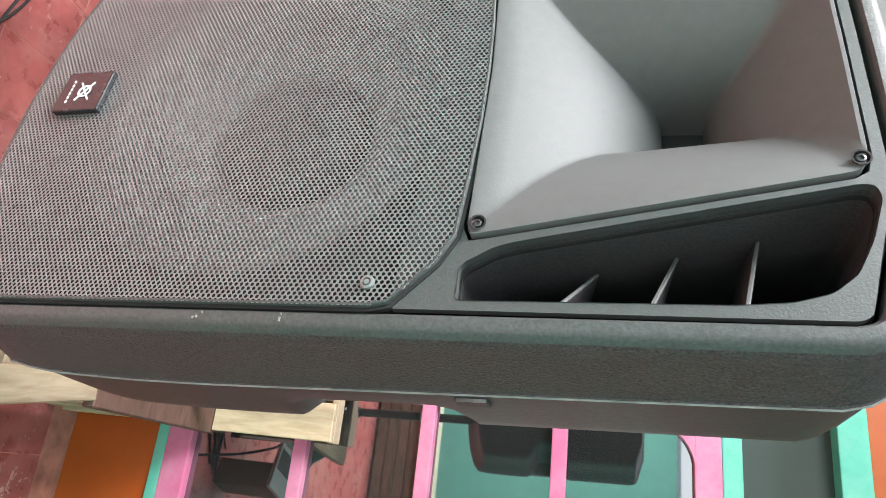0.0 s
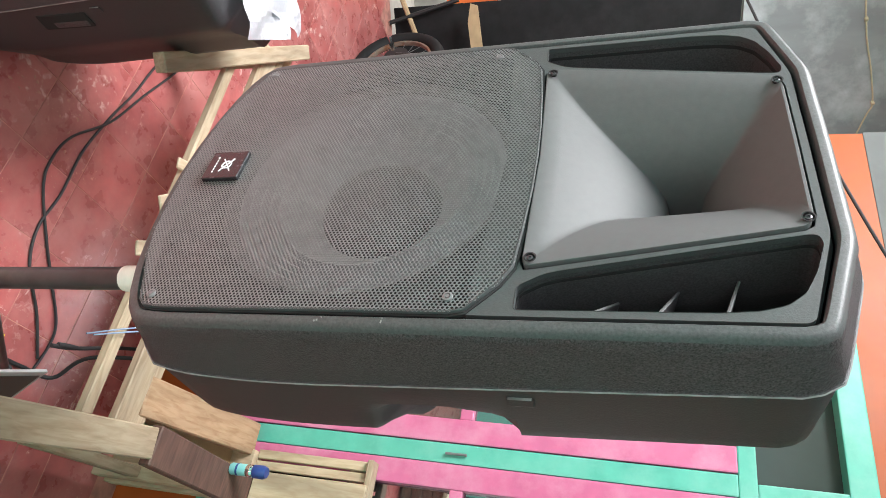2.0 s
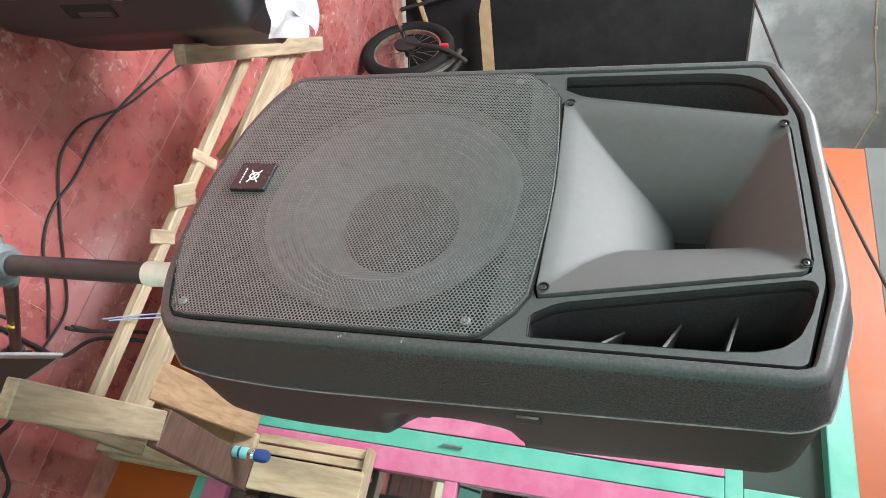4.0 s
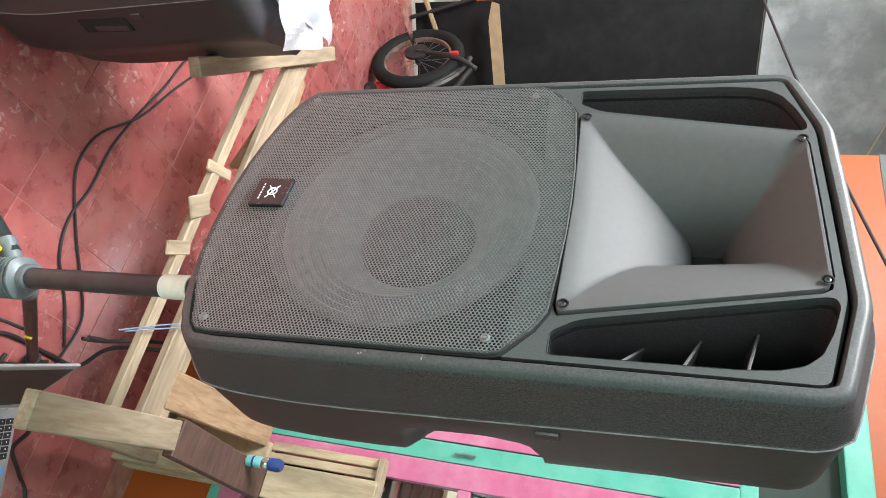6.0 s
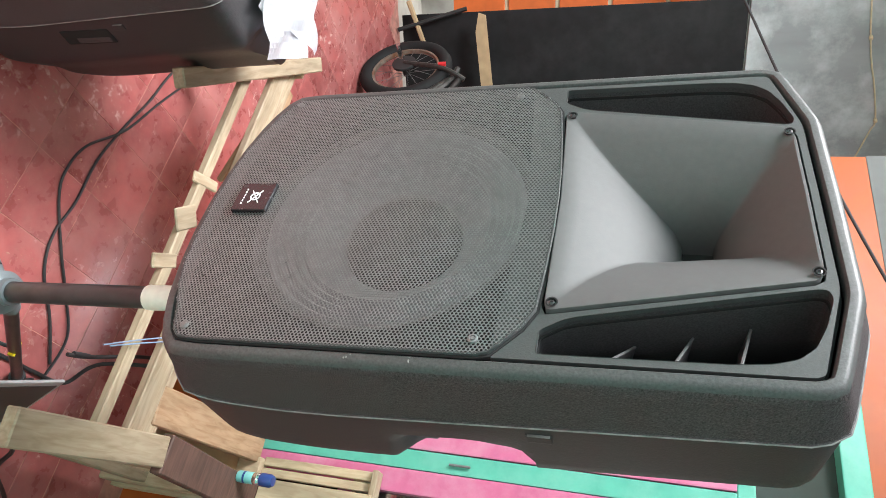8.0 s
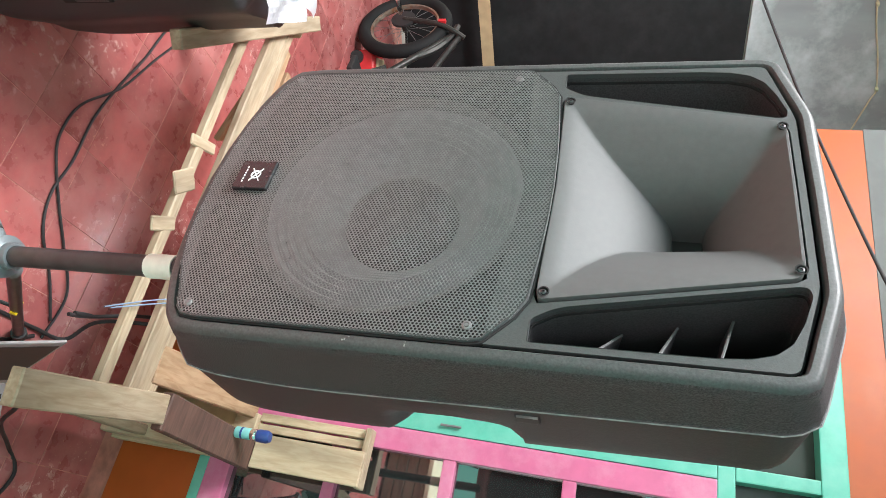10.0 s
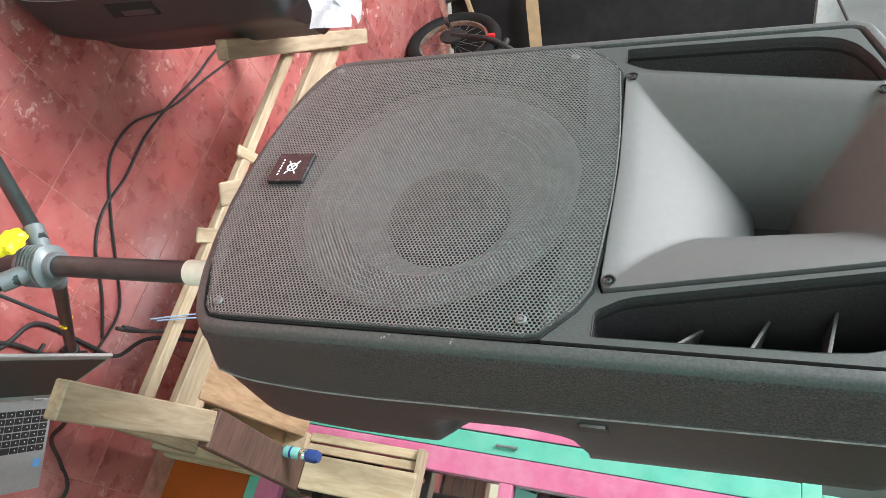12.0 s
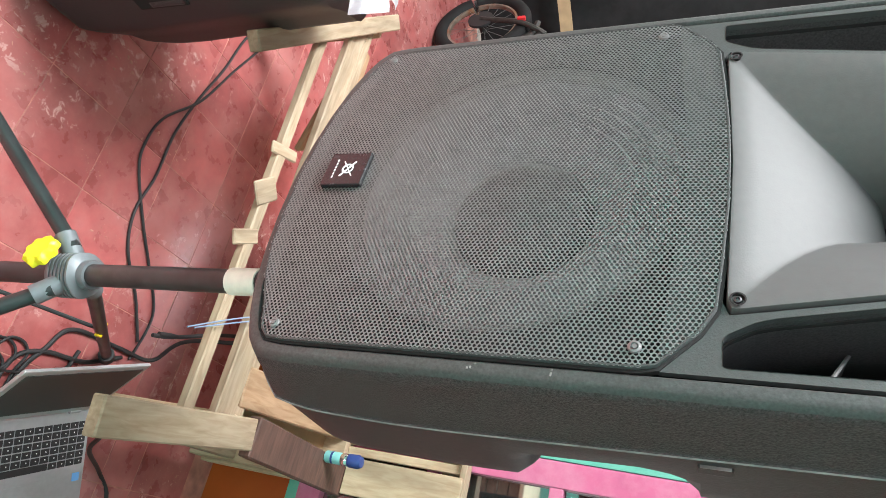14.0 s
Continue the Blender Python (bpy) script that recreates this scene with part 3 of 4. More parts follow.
def loudspeaker(m, label, notched):
    sp = empty("loudspeaker", m, label, "loudspeaker", "loudspeakers")
    o = body_outline()
    # front shell with its rounded rim
    rings = [ring(inset(o, 0.0135), 0.012), ring(inset(o, 0.0135), 0.001), ring(inset(o, 0.0115), -0.0015), ring(inset(o, 0.006), -0.0015)]
    for k in range(1, 9):
        a = math.pi / 2 * k / 8
        rings.append(ring(inset(o, 0.006 - 0.010 * math.sin(a)), -0.0015 + 0.022 * (1 - math.cos(a))))
    rings.append(ring(inset(o, -0.0125), lambda p: seam_depth(p) - 0.010))
    rings.append(ring(inset(o, -0.0132), lambda p: seam_depth(p) - 0.0022))
    rings.append(ring(inset(o, -0.0142), lambda p: seam_depth(p) - 0.0018))
    rings.append(ring(inset(o, -0.0146), lambda p: seam_depth(p) - 0.0008))
    rings.append(ring(inset(o, -0.0141), lambda p: seam_depth(p) + 0.0002))
    rings.append(ring(inset(o, -0.0080), lambda p: seam_depth(p) + 0.0012))
    # bead paler than the case: the seam lip's highlight put into its colour
    bead = [(-0.0134, -0.0014), (-0.0149, -0.0013), (-0.0156, -0.0006), (-0.0152, 0.0003), (-0.0140, 0.0006)]
    part("seam_bead", loft([ring(inset(o, d), lambda p, y=y: seam_depth(p) + y) for d, y in bead]), M_BEAD, sp, "pale bead painted as the highlight along the case seam", True)
    part("front_rim", loft(rings[:8]), M_RIMFACE, sp, "pebbled satin black front rim", True)
    part("front_shell", loft(rings[7:]), M_PLASTIC, sp, smooth=True)
    # back shell with the hand grips let into both sides
    rings = []
    for y, d in ((0.0, -0.0110), (0.02, -0.0105), (0.045, -0.009), (0.07, -0.0075), (0.095, -0.006), (0.112, -0.004), (0.122, 0.001), (0.135, 0.010), (0.16, 0.030), (0.20, 0.060), (0.24, 0.078), (0.258, 0.092), (0.265, 0.104)):
        base, tall = inset(o, min(d, 0.03)), inset(o, min(d, 0.010))
        out = []
        for p, top_p in zip(base, tall):
            depth = seam_depth(p) + y
            extra = max(0.0, d - 0.03)
            x = p.x - math.copysign(min(extra, abs(p.x)), p.x)
            zc = 0.35
            z = p.y + (zc - p.y) * min(1.0, extra * (1.3 if p.y < 0.6 else 0.5)) if p.y < 0.6 else top_p.y - extra * 0.12
            grip = min(1.0, max(0.0, (p.y - 0.255) / 0.035)) * min(1.0, max(0.0, (0.412 - p.y) / 0.018))
            if notched and grip > 0 and abs(p.x) > 0.15 and depth > 0.139:
                x -= math.copysign(min(0.06, (depth - 0.139) * 2.2) * grip, p.x)
            out.append(Vector((x, depth, z)))
        rings.append(out)
    part("back_shell", loft(rings, cap_last=True), M_BACKSHELL, sp, "matt black rear half of the case", True)
    for s in (1, -1):
        part("socket", box(s * 0.2265 - 0.003, s * 0.2265 + 0.003, 0.090, 0.104, 0.412, 0.438, 0.002), M_BACKSHELL, sp, "small raised blank socket cover")
        part("socket_line", box(s * 0.2285 - 0.0012, s * 0.2285 + 0.0012, 0.0895, 0.0905, 0.414, 0.436), M_BEAD, sp)
    # baffle
    grille_o = mirrored(GRILLE_HALF)
    horn_o = mirrored(HORN_HALF)
    port_r = rounded(PORT, 0.004, 3)
    port_l = [Vector((-p[0], p[1])) for p in reversed(port_r)]
    baf = mirrored(BAFFLE_HALF)
    front_o = inset(o, 0.0150)
    part("baffle", plate([Vector(p) for p in rounded(baf, 0.004, 3)], [horn_o, port_r, port_l], 0.0, 0.006), M_BAFFLE, sp, "fine grained black front panel")
    part("inner_baffle", plate(front_o, [resample([Vector((0.171 * math.cos(a), 0.238 + 0.171 * math.sin(a))) for a in (2 * math.pi * k / 64 for k in range(64))], 64), horn_o, port_r, port_l], 0.0125, 0.004), M_DARK, sp)
    # ports with their fins
    for s, po in ((1, port_r), (-1, port_l)):
        back = [Vector((p[0] * 0.94 + s * 0.009, p[1])) for p in po]
        part("port", loft([ring(po, -0.0005), ring(inset(po, 0.0015), 0.002), ring(back, 0.075), ring(inset(back, 0.014), 0.19)], cap_last=True), M_PORT, sp, "deep slanting bass port")
        for z0 in (0.496, 0.548, 0.599) if s == 1 else ():
            b = bmesh.new()
            q = [(s * 0.1915, 0.006, z0 - 0.004), (s * 0.1915, 0.085, z0 - 0.004), (s * (0.142 - (z0 - 0.496) * 0.2), 0.095, z0 + 0.010), (s * (0.148 - (z0 - 0.496) * 0.25), 0.052, z0 + 0.015)]
            lo = [b.verts.new(v) for v in q]
            hi = [b.verts.new((v[0], v[1], v[2] + 0.0020)) for v in q]
            b.faces.new(lo)
            b.faces.new(hi[::-1])
            for i in range(4):
                b.faces.new((lo[i - 1], hi[i - 1], hi[i], lo[i]))
            # dark fin and paler edge strip paint its shade and lit edge
            fin = part("fin", b, M_BACKSHELL, sp)
            part("fin_edge_highlight", tube([Vector(q[0]) + Vector((0, -0.0012, 0.0013)), Vector(q[3]) + Vector((0, -0.0012, 0.0013))], 0.0015, 6), M_HORN, fin)
    # horn: lip, then four flared walls to the throat
    ho = resample(horn_o, 160)
    rings = [ring(inset(ho, 0.0024), 0.012), ring(inset(ho, 0.0024), -0.0015), ring(inset(ho, 0.0032), -0.0030), ring(inset(ho, 0.0056), -0.0030)]
    lip = inset(ho, 0.0056)
    tx, tz, tc = 0.029, 0.0175, 0.5806
    for k in range(1, 15):
        t = k / 14
        fx = (1 - t) ** 3.6
        fz = (1 - t) ** 2.04
        out = []
        for p in lip:
            # towards a small upright throat
            hx, hz = 0.146 + (0.106 - 0.146) * (p.y - 0.43) / 0.245, 0.12
            nx, nz = p.x / hx, (p.y - 0.5525) / hz
            gx = tx * max(-1, min(1, nx * 1.0))
            gz = tc + tz * max(-1, min(1, nz))
            out.append(Vector((gx + (p.x - gx) * fx, -0.0035 + 0.125 * t, gz + (p.y - gz) * fz)))
        rings.append(out)
    part("horn", loft(rings, cap_last=False), M_HORN, sp, "satin grey moulded horn flare", True)
    # black throat disc and screw recesses stand for the shade inside them
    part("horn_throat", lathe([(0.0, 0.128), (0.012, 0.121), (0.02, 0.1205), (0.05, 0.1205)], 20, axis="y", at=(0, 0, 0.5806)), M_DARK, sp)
    for x, z in ((0.1385, 0.4375), (-0.1385, 0.4375), (0.0955, 0.666), (-0.0955, 0.666)):
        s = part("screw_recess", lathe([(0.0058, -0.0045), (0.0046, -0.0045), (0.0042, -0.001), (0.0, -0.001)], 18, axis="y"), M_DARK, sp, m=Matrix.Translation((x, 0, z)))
        part("bolt", lathe([(0, -0.003), (0.0012, -0.003), (0.0016, -0.0042), (0.0028, -0.0038), (0.003, -0.002)], 14, axis="y"), M_BOLT, s)
    part("pin", lathe([(0.0, -0.0022), (0.0018, -0.0018), (0.0026, 0.0), (0.0018, 0.0030), (0.0, 0.0034)], 12, axis="y", at=(-0.0985, 0.0035, 0.634)), M_STEEL, sp, "tiny pale pin on the flare", True)
    # woofer behind the grille
    part("surround", lathe([(0.190, 0.0130), (0.187, 0.0130), (0.185, 0.014), (0.180, 0.019), (0.174, 0.019), (0.168, 0.023), (0.162, 0.022), (0.156, 0.026)], 72, axis="y", at=(0, 0, 0.238)), M_SURROUND, sp, smooth=True)
    prof = [(0.157, 0.025)]
    r = 0.157
    for k in range(10):
        prof.append((r - 0.0035, 0.0215 + 0.0020 * k if k % 2 == 0 else 0.0280 + 0.0020 * k))
        r -= 0.005
    prof += [(0.100, 0.050), (0.070, 0.078)]
    part("woofer_cone", lathe(prof, 96, axis="y", at=(0, 0, 0.238)), M_CONE, sp, "ribbed grey paper cone behind the grille", True)
    part("dust_cap", lathe([(0.074, 0.078), (0.072, 0.066), (0.063, 0.055), (0.046, 0.047), (0.024, 0.043), (0.0, 0.042)], 48, axis="y", at=(0, 0, 0.238)), M_CAP, sp, smooth=True)
    # grille
    g = new("grille", hole_sheet(grille_o, 0.0041, 0.00160, -0.0045, 0.0007))
    g.parent = sp
    tagged(g, "perforated black steel grille")
    part("grille_edge", loft([ring(grille_o, 0.006), ring(grille_o, -0.0035), ring(inset(grille_o, 0.0008), -0.0047), ring(inset(grille_o, 0.0020), -0.0047), ring(inset(grille_o, 0.0021), -0.003)]), M_BAFFLE, sp, smooth=True)
    # black strip drawn where the gap round the grille lies in shade
    part("gap_shade", loft([ring(grille_o, 0.004), ring(grille_o, -0.0012), ring(inset(grille_o, -0.0026), -0.0012), ring(inset(grille_o, -0.0026), 0.004)]), M_DARK, sp, "thin black strip painted for the shaded gap round the grille")
    for x, z in ((0.185, 0.060), (-0.185, 0.060), (0.184, 0.370), (-0.179, 0.370)):
        screw(sp, x, -0.0047, z, 0.0052)
    # badge with a plain mark
    badge = part("badge", box(-0.0225, 0.0225, -0.0105, -0.0048, 0.043, 0.090, 0.0012), M_BADGE, sp, "small black badge with a white mark")
    part("mark", lathe([(0.0068, -0.0112), (0.0050, -0.0112), (0.0050, -0.0106)], 24, axis="y", at=(0.001, 0, 0.069)), M_WHITE, badge)
    for a, b in (((-0.009, 0.062), (0.011, 0.076)), ((-0.009, 0.076), (0.011, 0.062))):
        part("mark", tube([(a[0], -0.0107, a[1]), (b[0], -0.0107, b[1])], 0.0008, 6), M_WHITE, badge)
    for k in range(6):
        part("mark", box(-0.0125 + 0.0046 * k, -0.0100 + 0.0046 * k, -0.0111, -0.0106, 0.0530, 0.0545), M_WHITE, badge)
    for x0, x1, z in ((0.2052, 0.2068, 0.3125), (0.2082, 0.2112, 0.3122), (0.2056, 0.2070, 0.2535), (0.2086, 0.2104, 0.2500), (0.2095, 0.2112, 0.2475)):
        part("scuff", box(x0, x1, -0.0022, -0.0010, z, z + 0.0013), M_SCUFF, sp, "pale scuff on the rim")
    return sp


speaker = loudspeaker(SPEAKER_M, "black moulded plastic two-way loudspeaker on a tripod stand", True)
other = loudspeaker(pose(-0.765, 0.015, 0.005, 0, 0, 2), "black plastic loudspeaker standing on the floor", False)
# flush black plate paints the shade of the handle hollow
grip = part("side_handle", box(0.221, 0.2284, 0.100, 0.137, 0.268, 0.392, 0.003), M_DARK, other, "black plate painted as the shaded side handle recess")
part("grip_bar", box(0.224, 0.2292, 0.119, 0.134, 0.300, 0.385, 0.003), M_PLASTIC, grip)

# ---- tripod stand ----
def world_of(x, y, z):
    return TILT_M @ Vector((x, y, z))


PX, PY = 0.014, 0.190
stand = empty("tripod_stand", Matrix.Translation((world_of(PX, PY, 0.4).x, world_of(PX, PY, 0.4).y, 0)), "black steel tripod stand with a grey hub and yellow knob", "speaker stand")
inv = stand.matrix_basis.inverted()


def at_stand(v):
    return inv @ Vector(v)


hub = world_of(PX, PY, 0.435)
part("pole", tube([at_stand(world_of(PX, PY, 0.05)), at_stand(world_of(PX, PY, 0.965))], 0.0175, 20), M_POLE, stand, "worn black upright pole", True)
part("collar", tube([at_stand(world_of(PX, PY, 0.735)), at_stand(world_of(PX, PY, 0.785))], 0.0196, 20), M_COLLAR, stand, "cream tape collar", True)
prof = [(0.0178, 0.030), (0.0225, 0.030), (0.0235, 0.028), (0.0235, 0.018), (0.027, 0.016)]
for k in range(6):
    prof += [(0.0350, 0.0125 - 0.008 * k), (0.0350, 0.0085 - 0.008 * k), (0.0315, 0.0078 - 0.008 * k), (0.0315, 0.0052 - 0.008 * k)]
prof += [(0.030, -0.042), (0.0185, -0.043)]
hubm = Matrix.Translation(at_stand(hub)) @ TILT_M.to_3x3().to_4x4()
hub_rings = [[Vector((r * k2 * math.cos(a), r * k2 * math.sin(a), z)) for a in (2 * math.pi * k / 96 for k in range(96)) for k2 in (1 + (0.10 * max(0.0, math.cos(3 * (a - 2.4))) if -0.036 < z < 0.013 else 0.0),)] for r, z in prof]
hub_ob = part("hub", loft(hub_rings), M_CAST, stand, "ribbed grey nylon hub", True, hubm)
feet = [Vector((-0.405, -0.074, 0.012)), None, None]
c0 = Vector((hub.x, hub.y, 0))
r0 = feet[0] - c0
r0.z = 0
for k in (1, 2):
    a = radians(120 * k)
    feet[k] = c0 + Vector((r0.x * math.cos(a) - r0.y * math.sin(a), r0.x * math.sin(a) + r0.y * math.cos(a), 0.012))
for f in feet:
    d = (f - c0)
    d.z = 0
    d.normalize()
    a = at_stand(hub + d * 0.040 - Vector((0, 0, 0.015)))
    b = at_stand(f)
    leg = part("leg", tube([a, b], 0.0125, 16), M_TUBE, stand, smooth=True)
    e = (b - a).normalized()
    part("rubber_foot", tube([b - e * 0.035, b + e * 0.004, b + e * 0.01], [0.018, 0.019, 0.012], 14), M_RUBBER, leg, smooth=True)
    part("lug", tube([at_stand(hub + d * 0.02 - Vector((0, 0, 0.010))), a + e * 0.03], 0.0165, 12), M_CAST, leg, smooth=True)
    mid = a.lerp(b, 0.52)
    low = at_stand(world_of(PX, PY, 0.095))
    dd = d * 0.0175
    part("brace", tube([mid, low + Vector((dd.x, dd.y, 0))], 0.0042, 8), M_TUBE, stand)
    part("clip", lathe([(0.0, -0.016), (0.0075, -0.0155), (0.008, 0.0155), (0, 0.016)], 12, axis="x"), M_YELLOW, leg, "yellow plastic rivet cap", True, Matrix.Translation(mid) @ Euler((0, 0, math.atan2(d.x, -d.y))).to_matrix().to_4x4())
    part("clip", lathe([(0.0, -0.012), (0.006, -0.0115), (0.006, 0.0115), (0, 0.012)], 10, axis="x"), M_YELLOW, stand, "yellow plastic rivet cap", True, Matrix.Translation(low + Vector((dd.x, dd.y, 0))) @ Euler((0, 0, math.atan2(d.x, -d.y))).to_matrix().to_4x4())
kn = Vector((-0.20, -0.95, 0.0)).normalized()
kp = at_stand(hub + kn * 0.046 - Vector((0, 0, 0.032)))
kb = bmesh.new()
rings = []
for h, s in ((0.0, 0.7), (0.004, 1.0), (0.014, 1.0), (0.019, 0.8)):
    rings.append([Vector((0.026 * s * (1 + 0.10 * math.cos(8 * a)) * math.cos(a), 0.026 * s * (1 + 0.10 * math.cos(8 * a)) * math.sin(a), h)) for a in (2 * math.pi * k / 48 for k in range(48))])
knob = part("knob", loft(rings, cap_first=True, cap_last=True), M_YELLOW, stand, "yellow lobed clamp knob", True, Matrix.Translation(kp) @ kn.to_track_quat("Z", "Y").to_matrix().to_4x4())
part("knob_bolt", tube([at_stand(hub + kn * 0.03 - Vector((0, 0, 0.032))), kp], 0.005, 8), M_STEEL, knob, m=knob.matrix_basis.inverted())

# ---- pallet bench ----
bench = empty("pallet_bench", pose(-0.3, 0.6, 0), "low bench knocked together from pale pallet wood", "bench")


def plank(name, a, b, width, thick, mat, parent, label="", bevel=0.003, roll=0.0):
    """A sawn plank whose top face runs from a to b."""
    a, b = Vector(a), Vector(b)
    d = b - a
    yaw = math.atan2(d.y, d.x)
    pitch = -math.asin(d.z / d.length)
    m = Matrix.Translation(-parent.matrix_basis.translation)
    m = m @ Matrix.Translation(a) @ Euler((radians(roll), pitch, yaw)).to_matrix().to_4x4()
    return part(name, box(0, d.length, -width / 2, width / 2, -thick, 0, bevel, 1), mat, parent, label, m=m)


ZT = 0.48
plank("slat", (0.215, 0.512, ZT - 0.03), (-0.80, 0.498, ZT - 0.03), 0.029, 0.022, M_PINE, bench)
plank("slat", (0.20, 0.622, ZT - 0.03), (-0.96, 0.625, ZT - 0.03), 0.064, 0.022, M_PINE, bench)
plank("slat", (0.18, 0.672, ZT - 0.034), (-0.99, 0.676, ZT - 0.034), 0.030, 0.018, M_PINE, bench)
for y0, y1, x1 in ((0.735, 0.745, -0.985), (0.815, 0.832, -0.93)):
    plank("deck_board", (-0.61, y0, ZT - 0.075), (x1, y1, ZT - 0.085), 0.070, 0.018, M_APRON, bench, "brown deck board set lower")
plank("brace", (-1.00, 0.70, ZT - 0.05), (-0.74, 0.92, 0.16), 0.05, 0.02, M_APRON, bench, "slanting brown brace")
# added slats, hidden by the loudspeaker, to shade the floor below
for k in range(5):
    plank("slat", (-0.035, 0.705 + 0.096 * k, ZT - 0.03), (-0.60, 0.705 + 0.096 * k, ZT - 0.03), 0.092, 0.022, M_PINE, bench)
plank("end_plank", (0.228, 0.286, ZT), (0.162, 0.704, ZT), 0.068, 0.030, M_PINE, bench, "thick pale end plank")
plank("side_plank", (0.165, 0.706, ZT), (0.178, 1.170, ZT), 0.088, 0.030, M_OLDWOOD, bench, "dark stained old plank")
plank("end_plank", (-0.556, 0.277, ZT), (-1.085, 0.745, ZT), 0.045, 0.030, M_PINE, bench, "pale end plank laid askew")
plank("cross_piece", (-0.425, 0.462, ZT - 0.028), (-0.455, 0.552, ZT - 0.028), 0.028, 0.009, M_PINE, bench)
plank("cross_piece", (-0.187, 0.452, ZT - 0.028), (-0.226, 0.522, ZT - 0.028), 0.034, 0.009, M_PINE, bench)
plank("cross_piece", (-0.300, 0.465, ZT - 0.026), (-0.350, 0.520, ZT - 0.026), 0.055, 0.008, M_PINE, bench)
plank("lower_board", (0.115, 0.67, 0.39), (0.115, 1.17, 0.39), 0.10, 0.02, M_CARD, bench, "brown board under the bench top")
plank("apron", (0.072, 0.655, ZT - 0.03), (0.03, 1.17, ZT - 0.03), 0.09, 0.03, M_APRON, bench, "warm brown apron board")
for x, y in ((0.155, 0.665), (0.17, 1.12), (-1.02, 0.70)):
    part("leg", box(x + 0.3 - 0.022, x + 0.3 + 0.022, y - 0.6 - 0.022, y - 0.6 + 0.022, 0, ZT - 0.0305, 0.003, 1), M_PINE_Z, bench)
plank("rail", (0.185, 0.70, 0.16), (0.17, 1.12, 0.16), 0.03, 0.045, M_PINE, bench)

rack = empty("slatted_crate", pose(0.134, 1.16, 0), "small pale wooden slatted crate leaning on the wall", "crate")
for a, b, z0, z1, yy in ((0.053, 0.078, 0.46, 0.80, 0.02), (0.084, 0.108, 0.46, 0.80, 0.02), (0.118, 0.213, 0.482, 0.815, -0.012)):
    part("slat", box(a - 0.134, b - 0.134, yy, yy + 0.014, z0, z1, 0.002, 1), M_PINE_Z, rack)
part("end_board", box(0.050 - 0.134, 0.215 - 0.134, 0.002, 0.045, 0.80, 0.818, 0.002, 1), M_PINE, rack)
part("batten", box(0.050 - 0.134, 0.112 - 0.134, 0.034, 0.046, 0.74, 0.80, 0.002, 1), M_PINE, rack)
part("foot", box(0.060 - 0.134, 0.20 - 0.134, 0.0, 0.045, 0.0, 0.46, 0.002, 1), M_PINE_Z, rack)

# ---- laptop on a low box ----
LZ = 0.28
lap_m = Matrix.Translation((0.200, 0.451, LZ)) @ Euler((0, 0, math.atan2(-0.934, 0.357))).to_matrix().to_4x4()
# local x runs along the hinge, local y towards the user
stool = single("low_box", box(0.07, 0.19, 0.06, 0.16, -LZ + 0.001, -0.0175, 0.004), M_BROWN, "plain dark wooden box under the laptop", "box", lap_m)
laptop = empty("laptop", lap_m, "open silver laptop with black keys on a low box", "laptop")
LW, LD = 0.250, 0.175
part("base", box(0, LW, 0, LD, -0.017, 0, 0.004), M_LAPTOP, laptop)
key_mesh = None
for r in range(6):
    n = 13
    pitch = (LW - 0.016) / n
    for k in range(n):
        if r == 5 and 4 <= k <= 8:
            if k == 4:
                part("space_bar", box(0.008 + pitch * 4 + 0.001, 0.008 + pitch * 9 - 0.001, 0.020 + 0.0136 * r, 0.0320 + 0.0136 * r, 0.0, 0.0020, 0.0006, 1), M_KEY, laptop)
            continue
        x0, y0 = 0.008 + pitch * k, 0.020 + 0.0136 * r
        if key_mesh is None:
            kob = part("key", box(0.0010, pitch - 0.0010, 0.0006, 0.0120, 0.0, 0.0020, 0.0006, 1), M_KEY, laptop, m=Matrix.Translation((x0, y0, 0)))
            key_mesh = kob.data
        else:
            kob = new("key", key_mesh)
            kob.parent = laptop
            kob.matrix_basis = Matrix.Translation((x0, y0, 0))
    vs, fs = [], []
    for k in range(n):
        if r == 5 and 4 <= k <= 8:
            continue
        x0, y0 = 0.008 + pitch * (k + 0.42), 0.0245 + 0.0136 * r
        i = len(vs)
        vs += [(x0, y0, 0.0022), (x0 + 0.0022, y0, 0.0022), (x0 + 0.0022, y0 + 0.0022, 0.0028), (x0, y0 + 0.0022, 0.0028)]
        fs.append((i, i + 1, i + 2, i + 3))
    me = bpy.data.meshes.new("key_marks")
    me.from_pydata(vs, [], fs)
    me.materials.append(M_WHITE)
    ob = new("key_marks", me)
    ob.parent = laptop
part("touchpad", box(0.085, 0.165, 0.118, 0.168, -0.0005, 0.0007), M_LAPTOP, laptop)
part("sticker", box(0.010, 0.025, 0.116, 0.131, 0.0, 0.0006), M_LABEL, laptop, "small blue sticker")
tilt = Matrix.Translation((0, -0.002, 0.001)) @ Matrix.Rotation(radians(-53), 4, "X")
lid = part("lid", box(0, LW, -0.162, 0, -0.004, 0.003, 0.003), M_LAPTOP, laptop, m=tilt)
part("screen", box(0.010, LW - 0.010, -0.150, -0.018, 0.0028, 0.0042), M_SCREEN, lid, "dark dusty screen")
for x in (0.03, LW - 0.05):
    part("hinge", tube([(x, -0.001, 0.002), (x + 0.022, -0.001, 0.002)], 0.0045, 10), M_LAPTOP, laptop)


# ---- cables ----
def cable(name, points, radius, label, mat=None):
    return single(name, tube(points, radius, 8, smooth_path=8), mat or M_RUBBER, label, "cable", smooth=True, group="cables on the floor")


